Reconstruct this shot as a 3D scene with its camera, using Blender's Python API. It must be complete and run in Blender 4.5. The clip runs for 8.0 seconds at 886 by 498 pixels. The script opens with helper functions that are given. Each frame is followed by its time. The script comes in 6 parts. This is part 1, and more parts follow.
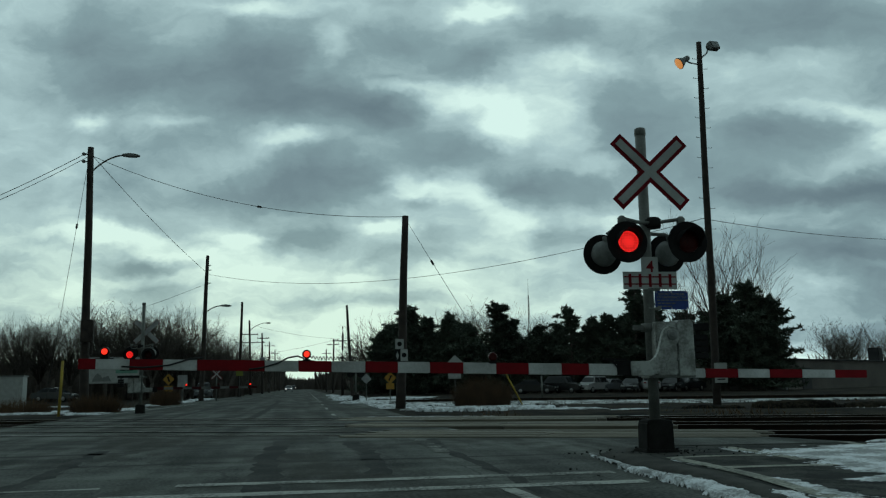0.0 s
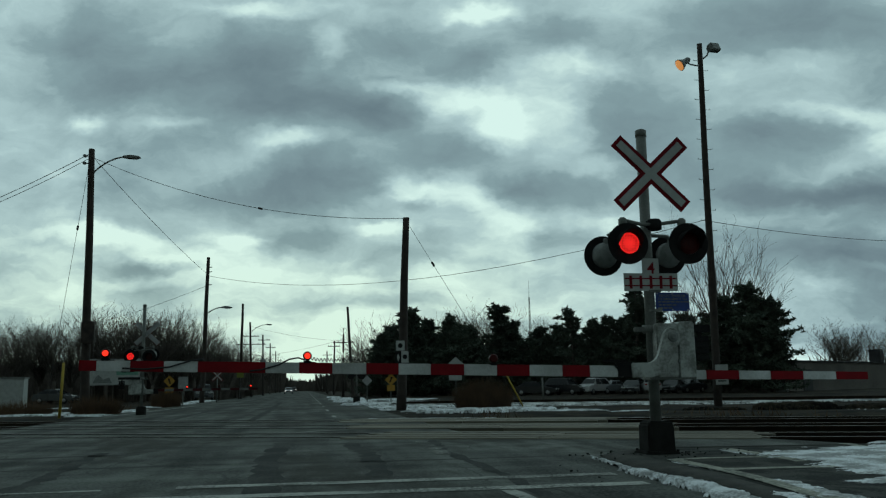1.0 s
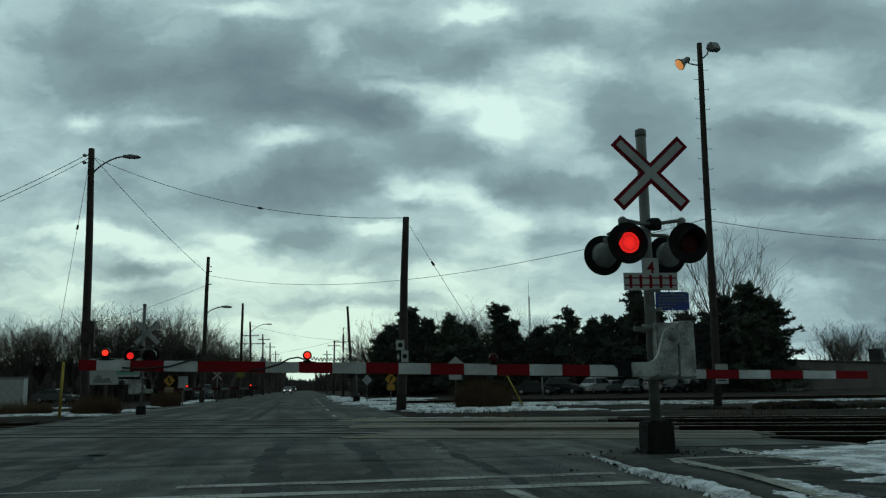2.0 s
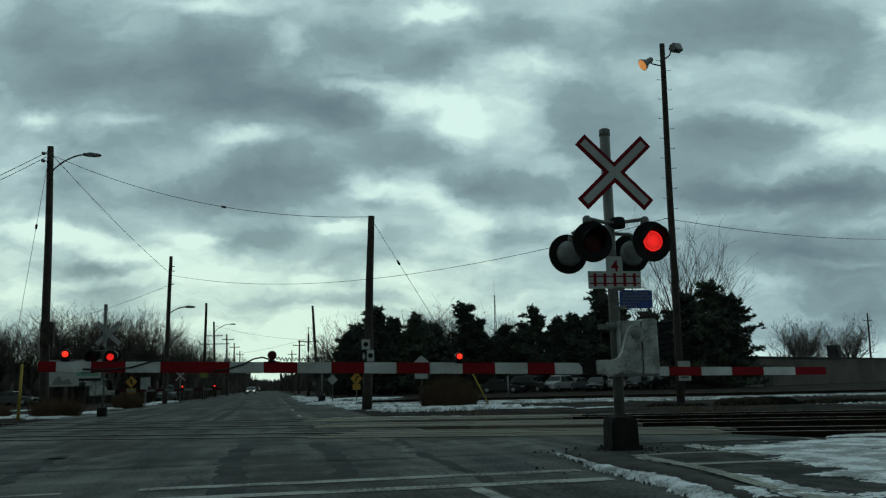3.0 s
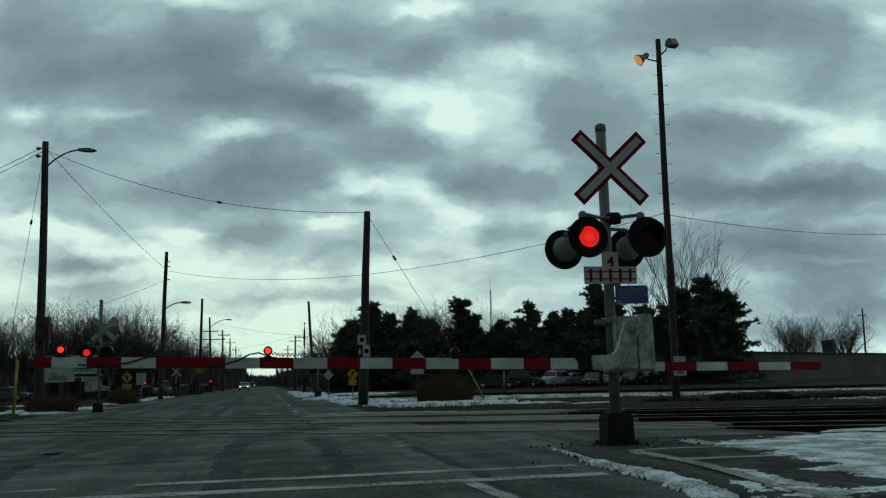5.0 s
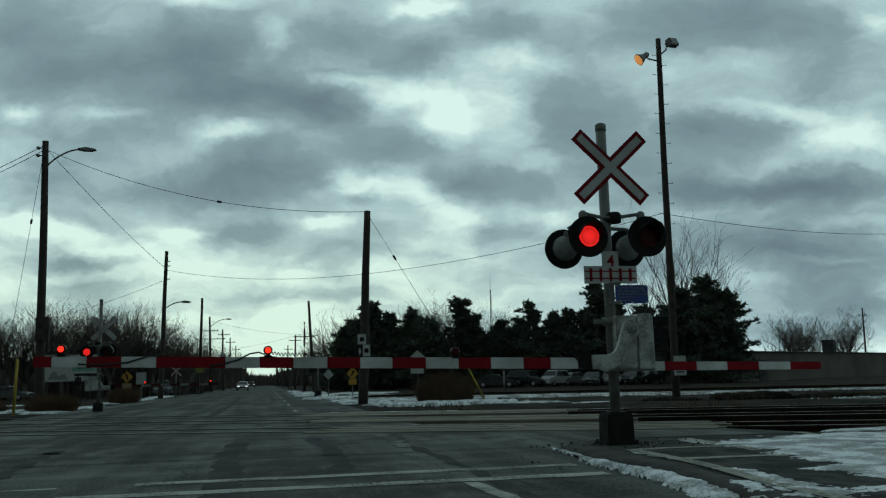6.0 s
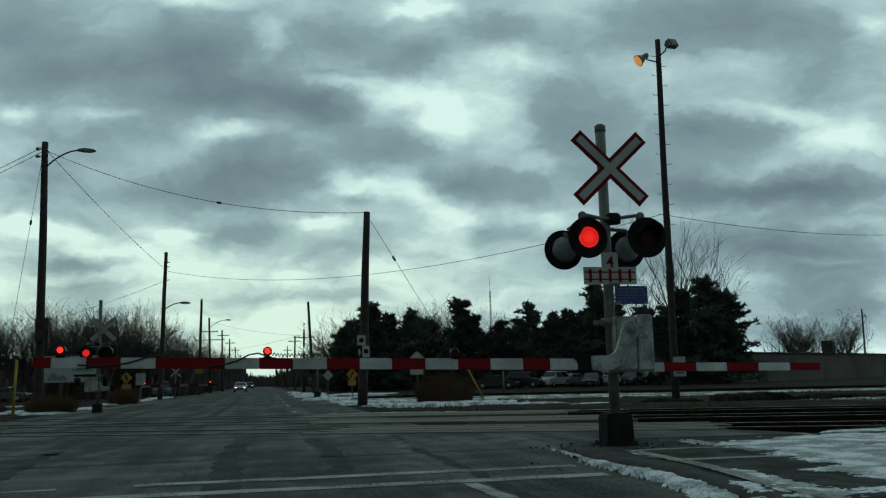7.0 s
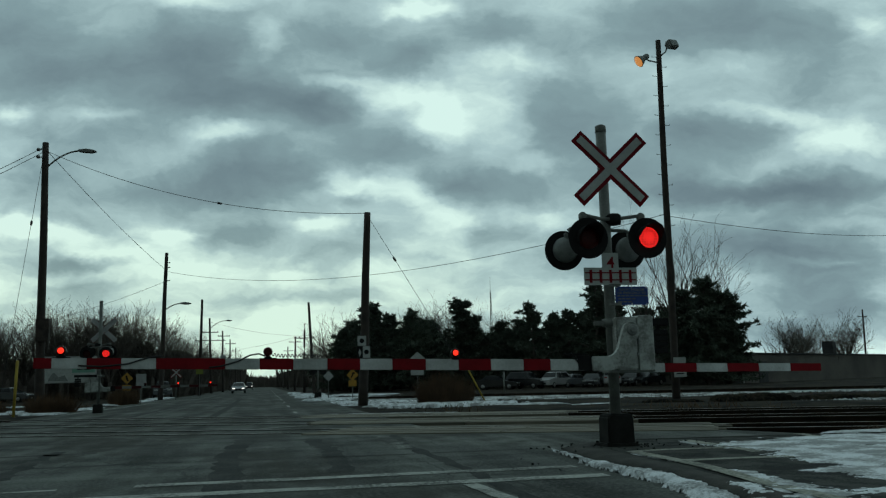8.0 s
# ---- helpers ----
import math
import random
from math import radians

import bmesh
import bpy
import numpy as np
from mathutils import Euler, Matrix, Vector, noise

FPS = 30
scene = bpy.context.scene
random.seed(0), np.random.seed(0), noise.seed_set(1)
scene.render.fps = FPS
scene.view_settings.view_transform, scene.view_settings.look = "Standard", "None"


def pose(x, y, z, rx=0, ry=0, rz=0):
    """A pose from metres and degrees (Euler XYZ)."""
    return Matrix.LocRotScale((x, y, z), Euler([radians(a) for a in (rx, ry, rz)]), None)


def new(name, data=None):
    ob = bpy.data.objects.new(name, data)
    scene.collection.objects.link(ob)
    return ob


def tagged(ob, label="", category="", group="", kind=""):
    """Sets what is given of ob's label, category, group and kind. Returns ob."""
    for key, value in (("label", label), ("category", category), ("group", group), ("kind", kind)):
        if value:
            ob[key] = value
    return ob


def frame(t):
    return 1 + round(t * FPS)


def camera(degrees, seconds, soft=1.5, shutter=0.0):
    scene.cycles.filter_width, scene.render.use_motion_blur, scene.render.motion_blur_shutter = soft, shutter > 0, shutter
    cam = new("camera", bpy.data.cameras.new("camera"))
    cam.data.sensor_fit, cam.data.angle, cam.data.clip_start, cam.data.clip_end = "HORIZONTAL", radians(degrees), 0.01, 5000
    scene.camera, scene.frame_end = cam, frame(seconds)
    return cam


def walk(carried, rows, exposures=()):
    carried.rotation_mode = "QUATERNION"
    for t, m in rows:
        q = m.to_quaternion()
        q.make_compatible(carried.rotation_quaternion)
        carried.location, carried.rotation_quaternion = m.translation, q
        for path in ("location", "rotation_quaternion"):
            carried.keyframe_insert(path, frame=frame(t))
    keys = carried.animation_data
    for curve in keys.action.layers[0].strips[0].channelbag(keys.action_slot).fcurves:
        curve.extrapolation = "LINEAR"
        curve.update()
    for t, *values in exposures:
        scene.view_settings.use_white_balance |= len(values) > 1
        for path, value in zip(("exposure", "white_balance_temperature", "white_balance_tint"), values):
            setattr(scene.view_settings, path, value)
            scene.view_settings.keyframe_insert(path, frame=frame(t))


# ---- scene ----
cam = camera(54.0, 8.0, soft=1.25)
EYE = (0.0, 0.0, 1.0)
# seconds, yaw, pitch, roll
TURNS = [
    (0.0, -9.03, 8.89, 0.93), (0.5, -9.03, 8.89, 0.93), (1.0, -8.98, 9.0, 0.93), (1.2, -8.98, 9.0, 0.93),
    (2.1, -8.99, 8.96, 0.95), (2.3, -9.41, 8.88, 1.07), (2.4, -10.28, 8.75, 1.23), (2.5, -11.14, 8.67, 1.35),
    (3.0, -11.21, 8.85, 1.40), (3.5, -11.14, 8.95, 1.37), (4.0, -11.23, 8.91, 1.41), (4.5, -11.46, 8.57, 1.46),
    (4.7, -11.47, 8.55, 1.45), (6.0, -11.47, 8.51, 1.44), (6.5, -11.48, 8.55, 1.43), (7.0, -11.50, 8.57, 1.44),
    (7.5, -11.48, 8.61, 1.43), (8.0, -11.47, 8.61, 1.43)]
walk(cam, [(t, pose(*EYE, 90 + p, r, y)) for t, y, p, r in TURNS], exposures=[(0.0, 0.0), (8.0, 0.0)])

# ------------------------------------------------------------------ light
world = bpy.data.worlds.new("overcast_sky")
scene.world = world
world.use_nodes = True
wn, wl = world.node_tree.nodes, world.node_tree.links
sky_tex = wn.new("ShaderNodeTexSky")
sky_tex.sky_type, sky_tex.sun_disc = "NISHITA", False
sky_tex.sun_elevation, sky_tex.sun_rotation = radians(14), radians(-12)
wn["Background"].inputs["Strength"].default_value = 0.05
wl.new(sky_tex.outputs["Color"], wn["Background"].inputs["Color"])


# ------------------------------------------------------------------ materials
def nodes_of(name):
    m = bpy.data.materials.new(name)
    m.use_nodes = True
    nt = m.node_tree
    return m, nt, nt.nodes["Principled BSDF"]


def mat(name, base, other=None, rough=0.7, metal=0.0, scale=6.0, fine=60.0, bump=0.15, amount=0.5, vary=0.0, spec=0.5):
    """A surface with two scales of variation, relief, and a slight change from piece to piece."""
    m, nt, b = nodes_of(name)
    other = other or tuple(c * 0.6 for c in base)
    tc = nt.nodes.new("ShaderNodeTexCoord")
    n1, n2 = nt.nodes.new("ShaderNodeTexNoise"), nt.nodes.new("ShaderNodeTexNoise")
    for n, s in ((n1, scale), (n2, fine)):
        n.inputs["Scale"].default_value, n.inputs["Detail"].default_value = s, 5.0
        nt.links.new(tc.outputs["Object"], n.inputs["Vector"])
    add = nt.nodes.new("ShaderNodeMath")
    add.operation = "MULTIPLY_ADD"
    add.inputs[1].default_value, add.inputs[2].default_value = 0.45, 0.0
    nt.links.new(n2.outputs["Fac"], add.inputs[0])
    add2 = nt.nodes.new("ShaderNodeMath")
    add2.operation = "MULTIPLY_ADD"
    add2.inputs[1].default_value = 0.9
    nt.links.new(n1.outputs["Fac"], add2.inputs[0])
    nt.links.new(add.outputs[0], add2.inputs[2])
    ramp = nt.nodes.new("ShaderNodeMapRange")
    ramp.inputs["From Min"].default_value = 0.67 - 0.3 * (1.1 - amount)
    ramp.inputs["From Max"].default_value = 0.67 + 0.3 * (1.1 - amount)
    nt.links.new(add2.outputs[0], ramp.inputs["Value"])
    mix = nt.nodes.new("ShaderNodeMix")
    mix.data_type = "RGBA"
    mix.inputs["A"].default_value, mix.inputs["B"].default_value = (*base, 1), (*other, 1)
    nt.links.new(ramp.outputs["Result"], mix.inputs["Factor"])
    out = mix.outputs["Result"]
    if vary:
        info = nt.nodes.new("ShaderNodeObjectInfo")
        hsv = nt.nodes.new("ShaderNodeHueSaturation")
        mr = nt.nodes.new("ShaderNodeMapRange")
        mr.inputs["To Min"].default_value, mr.inputs["To Max"].default_value = 1 - vary, 1 + vary
        nt.links.new(info.outputs["Random"], mr.inputs["Value"])
        nt.links.new(mr.outputs["Result"], hsv.inputs["Value"])
        nt.links.new(out, hsv.inputs["Color"])
        out = hsv.outputs["Color"]
    nt.links.new(out, b.inputs["Base Color"])
    b.inputs["Roughness"].default_value, b.inputs["Metallic"].default_value = rough, metal
    b.inputs["Specular IOR Level"].default_value = spec
    if bump:
        bp = nt.nodes.new("ShaderNodeBump")
        bp.inputs["Strength"].default_value, bp.inputs["Distance"].default_value = bump, 0.02
        nt.links.new(add2.outputs[0], bp.inputs["Height"])
        nt.links.new(bp.outputs["Normal"], b.inputs["Normal"])
    return m


def glow(name, color, strength):
    m, nt, b = nodes_of(name)
    b.inputs["Base Color"].default_value = (color[0] * 0.3, color[1] * 0.3, color[2] * 0.3, 1)
    b.inputs["Emission Color"].default_value = (*color, 1)
    b.inputs["Emission Strength"].default_value = strength
    return m


def led_glow(name, color, strength):
    """A cluster of small lit diodes: rows of dots with darker gaps."""
    m, nt, b = nodes_of(name)
    tc = nt.nodes.new("ShaderNodeTexCoord")
    vor = nt.nodes.new("ShaderNodeTexVoronoi")
    vor.inputs["Scale"].default_value, vor.inputs["Randomness"].default_value = 44.0, 0.1
    nt.links.new(tc.outputs["Object"], vor.inputs["Vector"])
    mr = nt.nodes.new("ShaderNodeMapRange")
    mr.inputs["From Min"].default_value, mr.inputs["From Max"].default_value = 0.25, 0.65
    mr.inputs["To Min"].default_value, mr.inputs["To Max"].default_value = strength * 1.1, strength * 0.35
    nt.links.new(vor.outputs["Distance"], mr.inputs["Value"])
    b.inputs["Base Color"].default_value = (0.3, 0.01, 0.01, 1)
    b.inputs["Emission Color"].default_value = (*color, 1)
    nt.links.new(mr.outputs["Result"], b.inputs["Emission Strength"])
    return m


def asphalt_material():
    """Worn asphalt: aggregate, darker wheel lanes and seal lines along the road, salt-bleached patches."""
    m, nt, b = nodes_of("worn_asphalt")
    L, N = nt.links, nt.nodes
    tc = N.new("ShaderNodeTexCoord")

    def noise_tex(scale, sx=1.0, sy=1.0, detail=6.0):
        mp = N.new("ShaderNodeMapping")
        mp.inputs["Scale"].default_value = (sx, sy, 1)
        L.new(tc.outputs["Object"], mp.inputs["Vector"])
        n = N.new("ShaderNodeTexNoise")
        n.inputs["Scale"].default_value, n.inputs["Detail"].default_value = scale, detail
        L.new(mp.outputs["Vector"], n.inputs["Vector"])
        return n.outputs["Fac"]

    def math_node(op, a, c):
        n = N.new("ShaderNodeMath")
        n.operation = op
        for k, v in enumerate((a, c)):
            if isinstance(v, (int, float)):
                n.inputs[k].default_value = v
            else:
                L.new(v, n.inputs[k])
        return n.outputs[0]

    patches, streaks, cross, grain = noise_tex(0.8, 1.0, 0.4), noise_tex(1.0, 1.6, 0.05), noise_tex(0.9, 0.16, 1.6), noise_tex(24.0, detail=8.0)
    total = math_node("ADD", math_node("ADD", math_node("MULTIPLY", patches, 0.46), math_node("MULTIPLY", streaks, 0.30)),
                      math_node("ADD", math_node("MULTIPLY", cross, 0.24), math_node("MULTIPLY", grain, 0.36)))
    ramp = N.new("ShaderNodeValToRGB")
    ramp.color_ramp.elements[0].position, ramp.color_ramp.elements[0].color = 0.58, (0.020, 0.023, 0.022, 1)
    ramp.color_ramp.elements[1].position, ramp.color_ramp.elements[1].color = 0.79, (0.162, 0.171, 0.158, 1)
    L.new(total, ramp.inputs["Fac"])
    # thin dark cracks and tar seals
    warp = N.new("ShaderNodeTexNoise")
    warp.inputs["Scale"].default_value = 0.8
    L.new(tc.outputs["Object"], warp.inputs["Vector"])
    mixv = N.new("ShaderNodeMix")
    mixv.data_type = "VECTOR"
    mixv.inputs["Factor"].default_value = 0.35
    L.new(tc.outputs["Object"], mixv.inputs["A"])
    L.new(warp.outputs["Color"], mixv.inputs["B"])
    vor = N.new("ShaderNodeTexVoronoi")
    vor.feature = "DISTANCE_TO_EDGE"
    vor.inputs["Scale"].default_value = 0.6
    L.new(mixv.outputs["Result"], vor.inputs["Vector"])
    crack = math_node("LESS_THAN", vor.outputs["Distance"], 0.006)
    dark = N.new("ShaderNodeMix")
    dark.data_type = "RGBA"
    dark.inputs["B"].default_value = (0.022, 0.023, 0.024, 1)
    L.new(math_node("MULTIPLY", crack, 0.45), dark.inputs["Factor"])
    L.new(ramp.outputs["Color"], dark.inputs["A"])
    # brown grit and salt film lying in broad uneven patches
    grit = N.new("ShaderNodeMapRange")
    grit.inputs["From Min"].default_value, grit.inputs["From Max"].default_value = 0.47, 0.58
    L.new(math_node("ADD", math_node("MULTIPLY", noise_tex(0.4, 1.0, 0.35), 0.65), math_node("MULTIPLY", noise_tex(3.0, 1.0, 0.4), 0.35)), grit.inputs["Value"])
    film = N.new("ShaderNodeMix")
    film.data_type = "RGBA"
    film.inputs["B"].default_value = (0.034, 0.033, 0.028, 1)
    L.new(math_node("MULTIPLY", grit.outputs["Result"], 0.75), film.inputs["Factor"])
    L.new(dark.outputs["Result"], film.inputs["A"])
    L.new(film.outputs["Result"], b.inputs["Base Color"])
    rr = N.new("ShaderNodeMapRange")
    rr.inputs["To Min"].default_value, rr.inputs["To Max"].default_value = 0.5, 1.0
    L.new(patches, rr.inputs["Value"])
    L.new(rr.outputs["Result"], b.inputs["Roughness"])
    b.inputs["Specular IOR Level"].default_value = 0.04
    bp = N.new("ShaderNodeBump")
    bp.inputs["Strength"].default_value, bp.inputs["Distance"].default_value = 0.8, 0.012
    L.new(grain, bp.inputs["Height"])
    L.new(bp.outputs["Normal"], b.inputs["Normal"])
    return m


def paint_material(name, colour, worn):
    """Road paint, rubbed through to the asphalt in places."""
    m, nt, b = nodes_of(name)
    L, N = nt.links, nt.nodes
    tc = N.new("ShaderNodeTexCoord")
    n1, n2 = N.new("ShaderNodeTexNoise"), N.new("ShaderNodeTexNoise")
    n1.inputs["Scale"].default_value, n2.inputs["Scale"].default_value = 1.3, 22.0
    n2.inputs["Detail"].default_value = 6.0
    s = N.new("ShaderNodeMath")
    s.operation = "ADD"
    for n in (n1, n2):
        L.new(tc.outputs["Object"], n.inputs["Vector"])
    L.new(n1.outputs["Fac"], s.inputs[0])
    L.new(n2.outputs["Fac"], s.inputs[1])
    mr = N.new("ShaderNodeMapRange")
    mr.inputs["From Min"].default_value, mr.inputs["From Max"].default_value = 1.0 - worn, 1.35 - worn
    L.new(s.outputs[0], mr.inputs["Value"])
    mix = N.new("ShaderNodeMix")
    mix.data_type = "RGBA"
    mix.inputs["A"].default_value, mix.inputs["B"].default_value = (*colour, 1), (0.065, 0.068, 0.064, 1)
    L.new(mr.outputs["Result"], mix.inputs["Factor"])
    L.new(mix.outputs["Result"], b.inputs["Base Color"])
    b.inputs["Roughness"].default_value = 0.85
    b.inputs["Specular IOR Level"].default_value = 0.06
    return m


def cloud_material():
    """Broken winter stratocumulus: billows at two scales, brighter seams between the masses and a pale band above the horizon."""
    m = bpy.data.materials.new("cloud_sky")
    m.use_nodes = True
    nt = m.node_tree
    nt.nodes.clear()
    L, N = nt.links, nt.nodes

    def math_node(op, *args):
        n = N.new("ShaderNodeMath")
        n.operation = op
        for k, v in enumerate(args):
            if isinstance(v, (int, float)):
                n.inputs[k].default_value = v
            else:
                L.new(v, n.inputs[k])
        return n.outputs[0]

    def vmath(op, a, c=None):
        n = N.new("ShaderNodeVectorMath")
        n.operation = op
        L.new(a, n.inputs[0])
        if c is not None:
            if isinstance(c, tuple):
                n.inputs[1].default_value = c
            else:
                L.new(c, n.inputs[1])
        return n

    tc = N.new("ShaderNodeTexCoord")
    way = vmath("NORMALIZE", tc.outputs["Object"]).outputs["Vector"]
    xyz = N.new("ShaderNodeSeparateXYZ")
    L.new(way, xyz.inputs[0])
    ahead = math_node("MAXIMUM", xyz.outputs["Y"], 0.2)
    u, v = math_node("DIVIDE", xyz.outputs["X"], ahead), math_node("DIVIDE", xyz.outputs["Z"], ahead)
    up = Matrix(pose(0, 0, 0, 8.6, 1.4, -11.5).to_3x3()).transposed() @ Vector((0, 0, 1))
    rise = vmath("DOT_PRODUCT", way, tuple(up)).outputs["Value"]
    flat = N.new("ShaderNodeCombineXYZ")
    L.new(u, flat.inputs["X"])
    L.new(v, flat.inputs["Y"])

    def noise_tex(vector, scale, detail, sy, offset, rough=0.55):
        mp = N.new("ShaderNodeMapping")
        mp.inputs["Scale"].default_value, mp.inputs["Location"].default_value = (1, sy, 1), (offset, offset * 0.7, offset * 0.3)
        L.new(vector, mp.inputs["Vector"])
        n = N.new("ShaderNodeTexNoise")
        n.inputs["Scale"].default_value, n.inputs["Detail"].default_value, n.inputs["Roughness"].default_value = scale, detail, rough
        L.new(mp.outputs["Vector"], n.inputs["Vector"])
        return n
    warp = noise_tex(flat.outputs[0], 7.0, 5.0, 1.5, 3.1, 0.6)
    shifted = vmath("MULTIPLY", vmath("SUBTRACT", warp.outputs["Color"], (0.5, 0.5, 0.5)).outputs["Vector"], (0.12, 0.075, 0.0)).outputs["Vector"]
    place = vmath("ADD", flat.outputs[0], shifted).outputs["Vector"]
    total = None
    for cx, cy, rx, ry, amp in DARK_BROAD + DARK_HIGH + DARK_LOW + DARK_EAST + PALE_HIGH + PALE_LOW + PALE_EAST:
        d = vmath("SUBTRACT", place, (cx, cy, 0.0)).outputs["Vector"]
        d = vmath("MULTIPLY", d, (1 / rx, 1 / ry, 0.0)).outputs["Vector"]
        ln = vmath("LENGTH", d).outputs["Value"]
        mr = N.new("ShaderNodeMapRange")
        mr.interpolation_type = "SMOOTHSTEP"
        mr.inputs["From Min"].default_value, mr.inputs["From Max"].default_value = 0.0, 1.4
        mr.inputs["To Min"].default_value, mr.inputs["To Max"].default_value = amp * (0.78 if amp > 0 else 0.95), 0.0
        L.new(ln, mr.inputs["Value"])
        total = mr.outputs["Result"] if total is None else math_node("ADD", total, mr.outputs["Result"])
    front = N.new("ShaderNodeMapRange")
    front.inputs["From Min"].default_value, front.inputs["From Max"].default_value = 0.25, 0.6
    L.new(xyz.outputs["Y"], front.inputs["Value"])
    total = math_node("MULTIPLY", total, front.outputs["Result"])
    broad = noise_tex(way, 3.2, 6.0, 1.0, 1.7).outputs["Fac"]
    billow = noise_tex(place, 8.0, 7.0, 1.9, 5.3, 0.58).outputs["Fac"]
    low = N.new("ShaderNodeMapRange")
    low.inputs["From Min"].default_value, low.inputs["From Max"].default_value = 0.0, 0.26
    low.inputs["To Min"].default_value, low.inputs["To Max"].default_value = 0.20, 0.0
    L.new(rise, low.inputs["Value"])
    value = math_node("ADD", math_node("ADD", total, low.outputs["Result"]), 0.575)
    value = math_node("ADD", value, math_node("MULTIPLY", math_node("SUBTRACT", broad, 0.5), 0.18))
    value = math_node("ADD", value, math_node("MULTIPLY", math_node("SUBTRACT", billow, 0.5), 0.42))
    wisps = noise_tex(place, 17.0, 8.0, 2.2, 8.9, 0.6).outputs["Fac"]
    value = math_node("ADD", value, math_node("MULTIPLY", math_node("SUBTRACT", wisps, 0.5), 0.20))
    bands = noise_tex(place, 7.0, 6.0, 4.2, 12.7, 0.55).outputs["Fac"]
    value = math_node("ADD", value, math_node("MULTIPLY", math_node("MULTIPLY", math_node("SUBTRACT", bands, 0.5), low.outputs["Result"]), 4.0))
    value = math_node("MULTIPLY_ADD", math_node("SUBTRACT", value, 0.5), 1.42, 0.605)
    ramp = N.new("ShaderNodeValToRGB")
    e = ramp.color_ramp.elements
    e[0].position, e[0].color = 0.0, (0.130, 0.194, 0.225, 1)
    e[1].position, e[1].color = 1.0, (0.68, 0.90, 0.84, 1)
    for p, c in ((0.22, (0.166, 0.245, 0.275, 1)), (0.5, (0.230, 0.344, 0.369, 1)), (0.75, (0.40, 0.565, 0.58, 1))):
        k = e.new(p)
        k.color = c
    L.new(value, ramp.inputs["Fac"])
    em = N.new("ShaderNodeEmission")
    # warmer, paler light low over the road ahead
    warm = N.new("ShaderNodeMapRange")
    warm.interpolation_type = "SMOOTHSTEP"
    warm.inputs["From Min"].default_value, warm.inputs["From Max"].default_value = 0.26, 0.02
    L.new(rise, warm.inputs["Value"])
    side = N.new("ShaderNodeMapRange")
    side.interpolation_type = "SMOOTHSTEP"
    side.inputs["From Min"].default_value, side.inputs["From Max"].default_value = 0.35, -0.15
    L.new(u, side.inputs["Value"])
    tint = N.new("ShaderNodeMix")
    tint.data_type, tint.blend_type = "RGBA", "MULTIPLY"
    L.new(math_node("MULTIPLY", warm.outputs["Result"], side.outputs["Result"]), tint.inputs["Factor"])
    L.new(ramp.outputs["Color"], tint.inputs["A"])
    tint.inputs["B"].default_value = (1.02, 1.0, 0.90, 1)
    L.new(tint.outputs["Result"], em.inputs["Color"])
    # the hidden sun stands ahead, so the deck behind the viewer is duller
    away = N.new("ShaderNodeMapRange")
    away.inputs["From Min"].default_value, away.inputs["From Max"].default_value = -0.4, 0.75
    away.inputs["To Min"].default_value, away.inputs["To Max"].default_value = 0.31, 1.0
    L.new(xyz.outputs["Y"], away.inputs["Value"])
    L.new(away.outputs["Result"], em.inputs["Strength"])
    out = N.new("ShaderNodeOutputMaterial")
    L.new(em.outputs[0], out.inputs["Surface"])
    return m


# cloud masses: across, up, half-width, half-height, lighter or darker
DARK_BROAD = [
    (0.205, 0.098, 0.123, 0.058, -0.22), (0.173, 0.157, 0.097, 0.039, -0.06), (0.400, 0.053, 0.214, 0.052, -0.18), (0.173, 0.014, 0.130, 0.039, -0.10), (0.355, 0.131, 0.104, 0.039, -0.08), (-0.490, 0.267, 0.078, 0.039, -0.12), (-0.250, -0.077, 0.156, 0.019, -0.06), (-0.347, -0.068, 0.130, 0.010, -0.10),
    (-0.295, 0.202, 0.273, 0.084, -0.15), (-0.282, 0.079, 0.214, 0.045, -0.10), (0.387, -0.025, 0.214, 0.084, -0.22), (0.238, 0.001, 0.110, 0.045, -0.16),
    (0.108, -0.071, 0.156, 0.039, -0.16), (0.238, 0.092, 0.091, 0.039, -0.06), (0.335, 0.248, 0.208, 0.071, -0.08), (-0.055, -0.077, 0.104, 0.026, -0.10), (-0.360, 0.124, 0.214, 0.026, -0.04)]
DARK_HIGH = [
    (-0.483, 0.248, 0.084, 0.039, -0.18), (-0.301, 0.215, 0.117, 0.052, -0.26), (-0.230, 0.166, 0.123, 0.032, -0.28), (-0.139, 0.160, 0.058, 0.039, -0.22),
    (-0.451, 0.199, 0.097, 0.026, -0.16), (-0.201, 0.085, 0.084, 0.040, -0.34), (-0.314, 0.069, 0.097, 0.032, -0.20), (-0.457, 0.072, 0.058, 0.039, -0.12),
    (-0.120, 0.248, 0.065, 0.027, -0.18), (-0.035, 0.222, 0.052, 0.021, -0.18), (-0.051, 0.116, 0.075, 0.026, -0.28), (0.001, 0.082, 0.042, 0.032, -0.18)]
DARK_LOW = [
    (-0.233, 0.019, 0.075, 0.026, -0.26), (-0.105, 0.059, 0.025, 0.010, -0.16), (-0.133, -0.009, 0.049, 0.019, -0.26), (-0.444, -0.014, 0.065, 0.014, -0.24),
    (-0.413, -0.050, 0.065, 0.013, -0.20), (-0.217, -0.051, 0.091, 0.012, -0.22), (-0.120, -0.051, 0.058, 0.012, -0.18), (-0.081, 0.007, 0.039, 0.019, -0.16)]
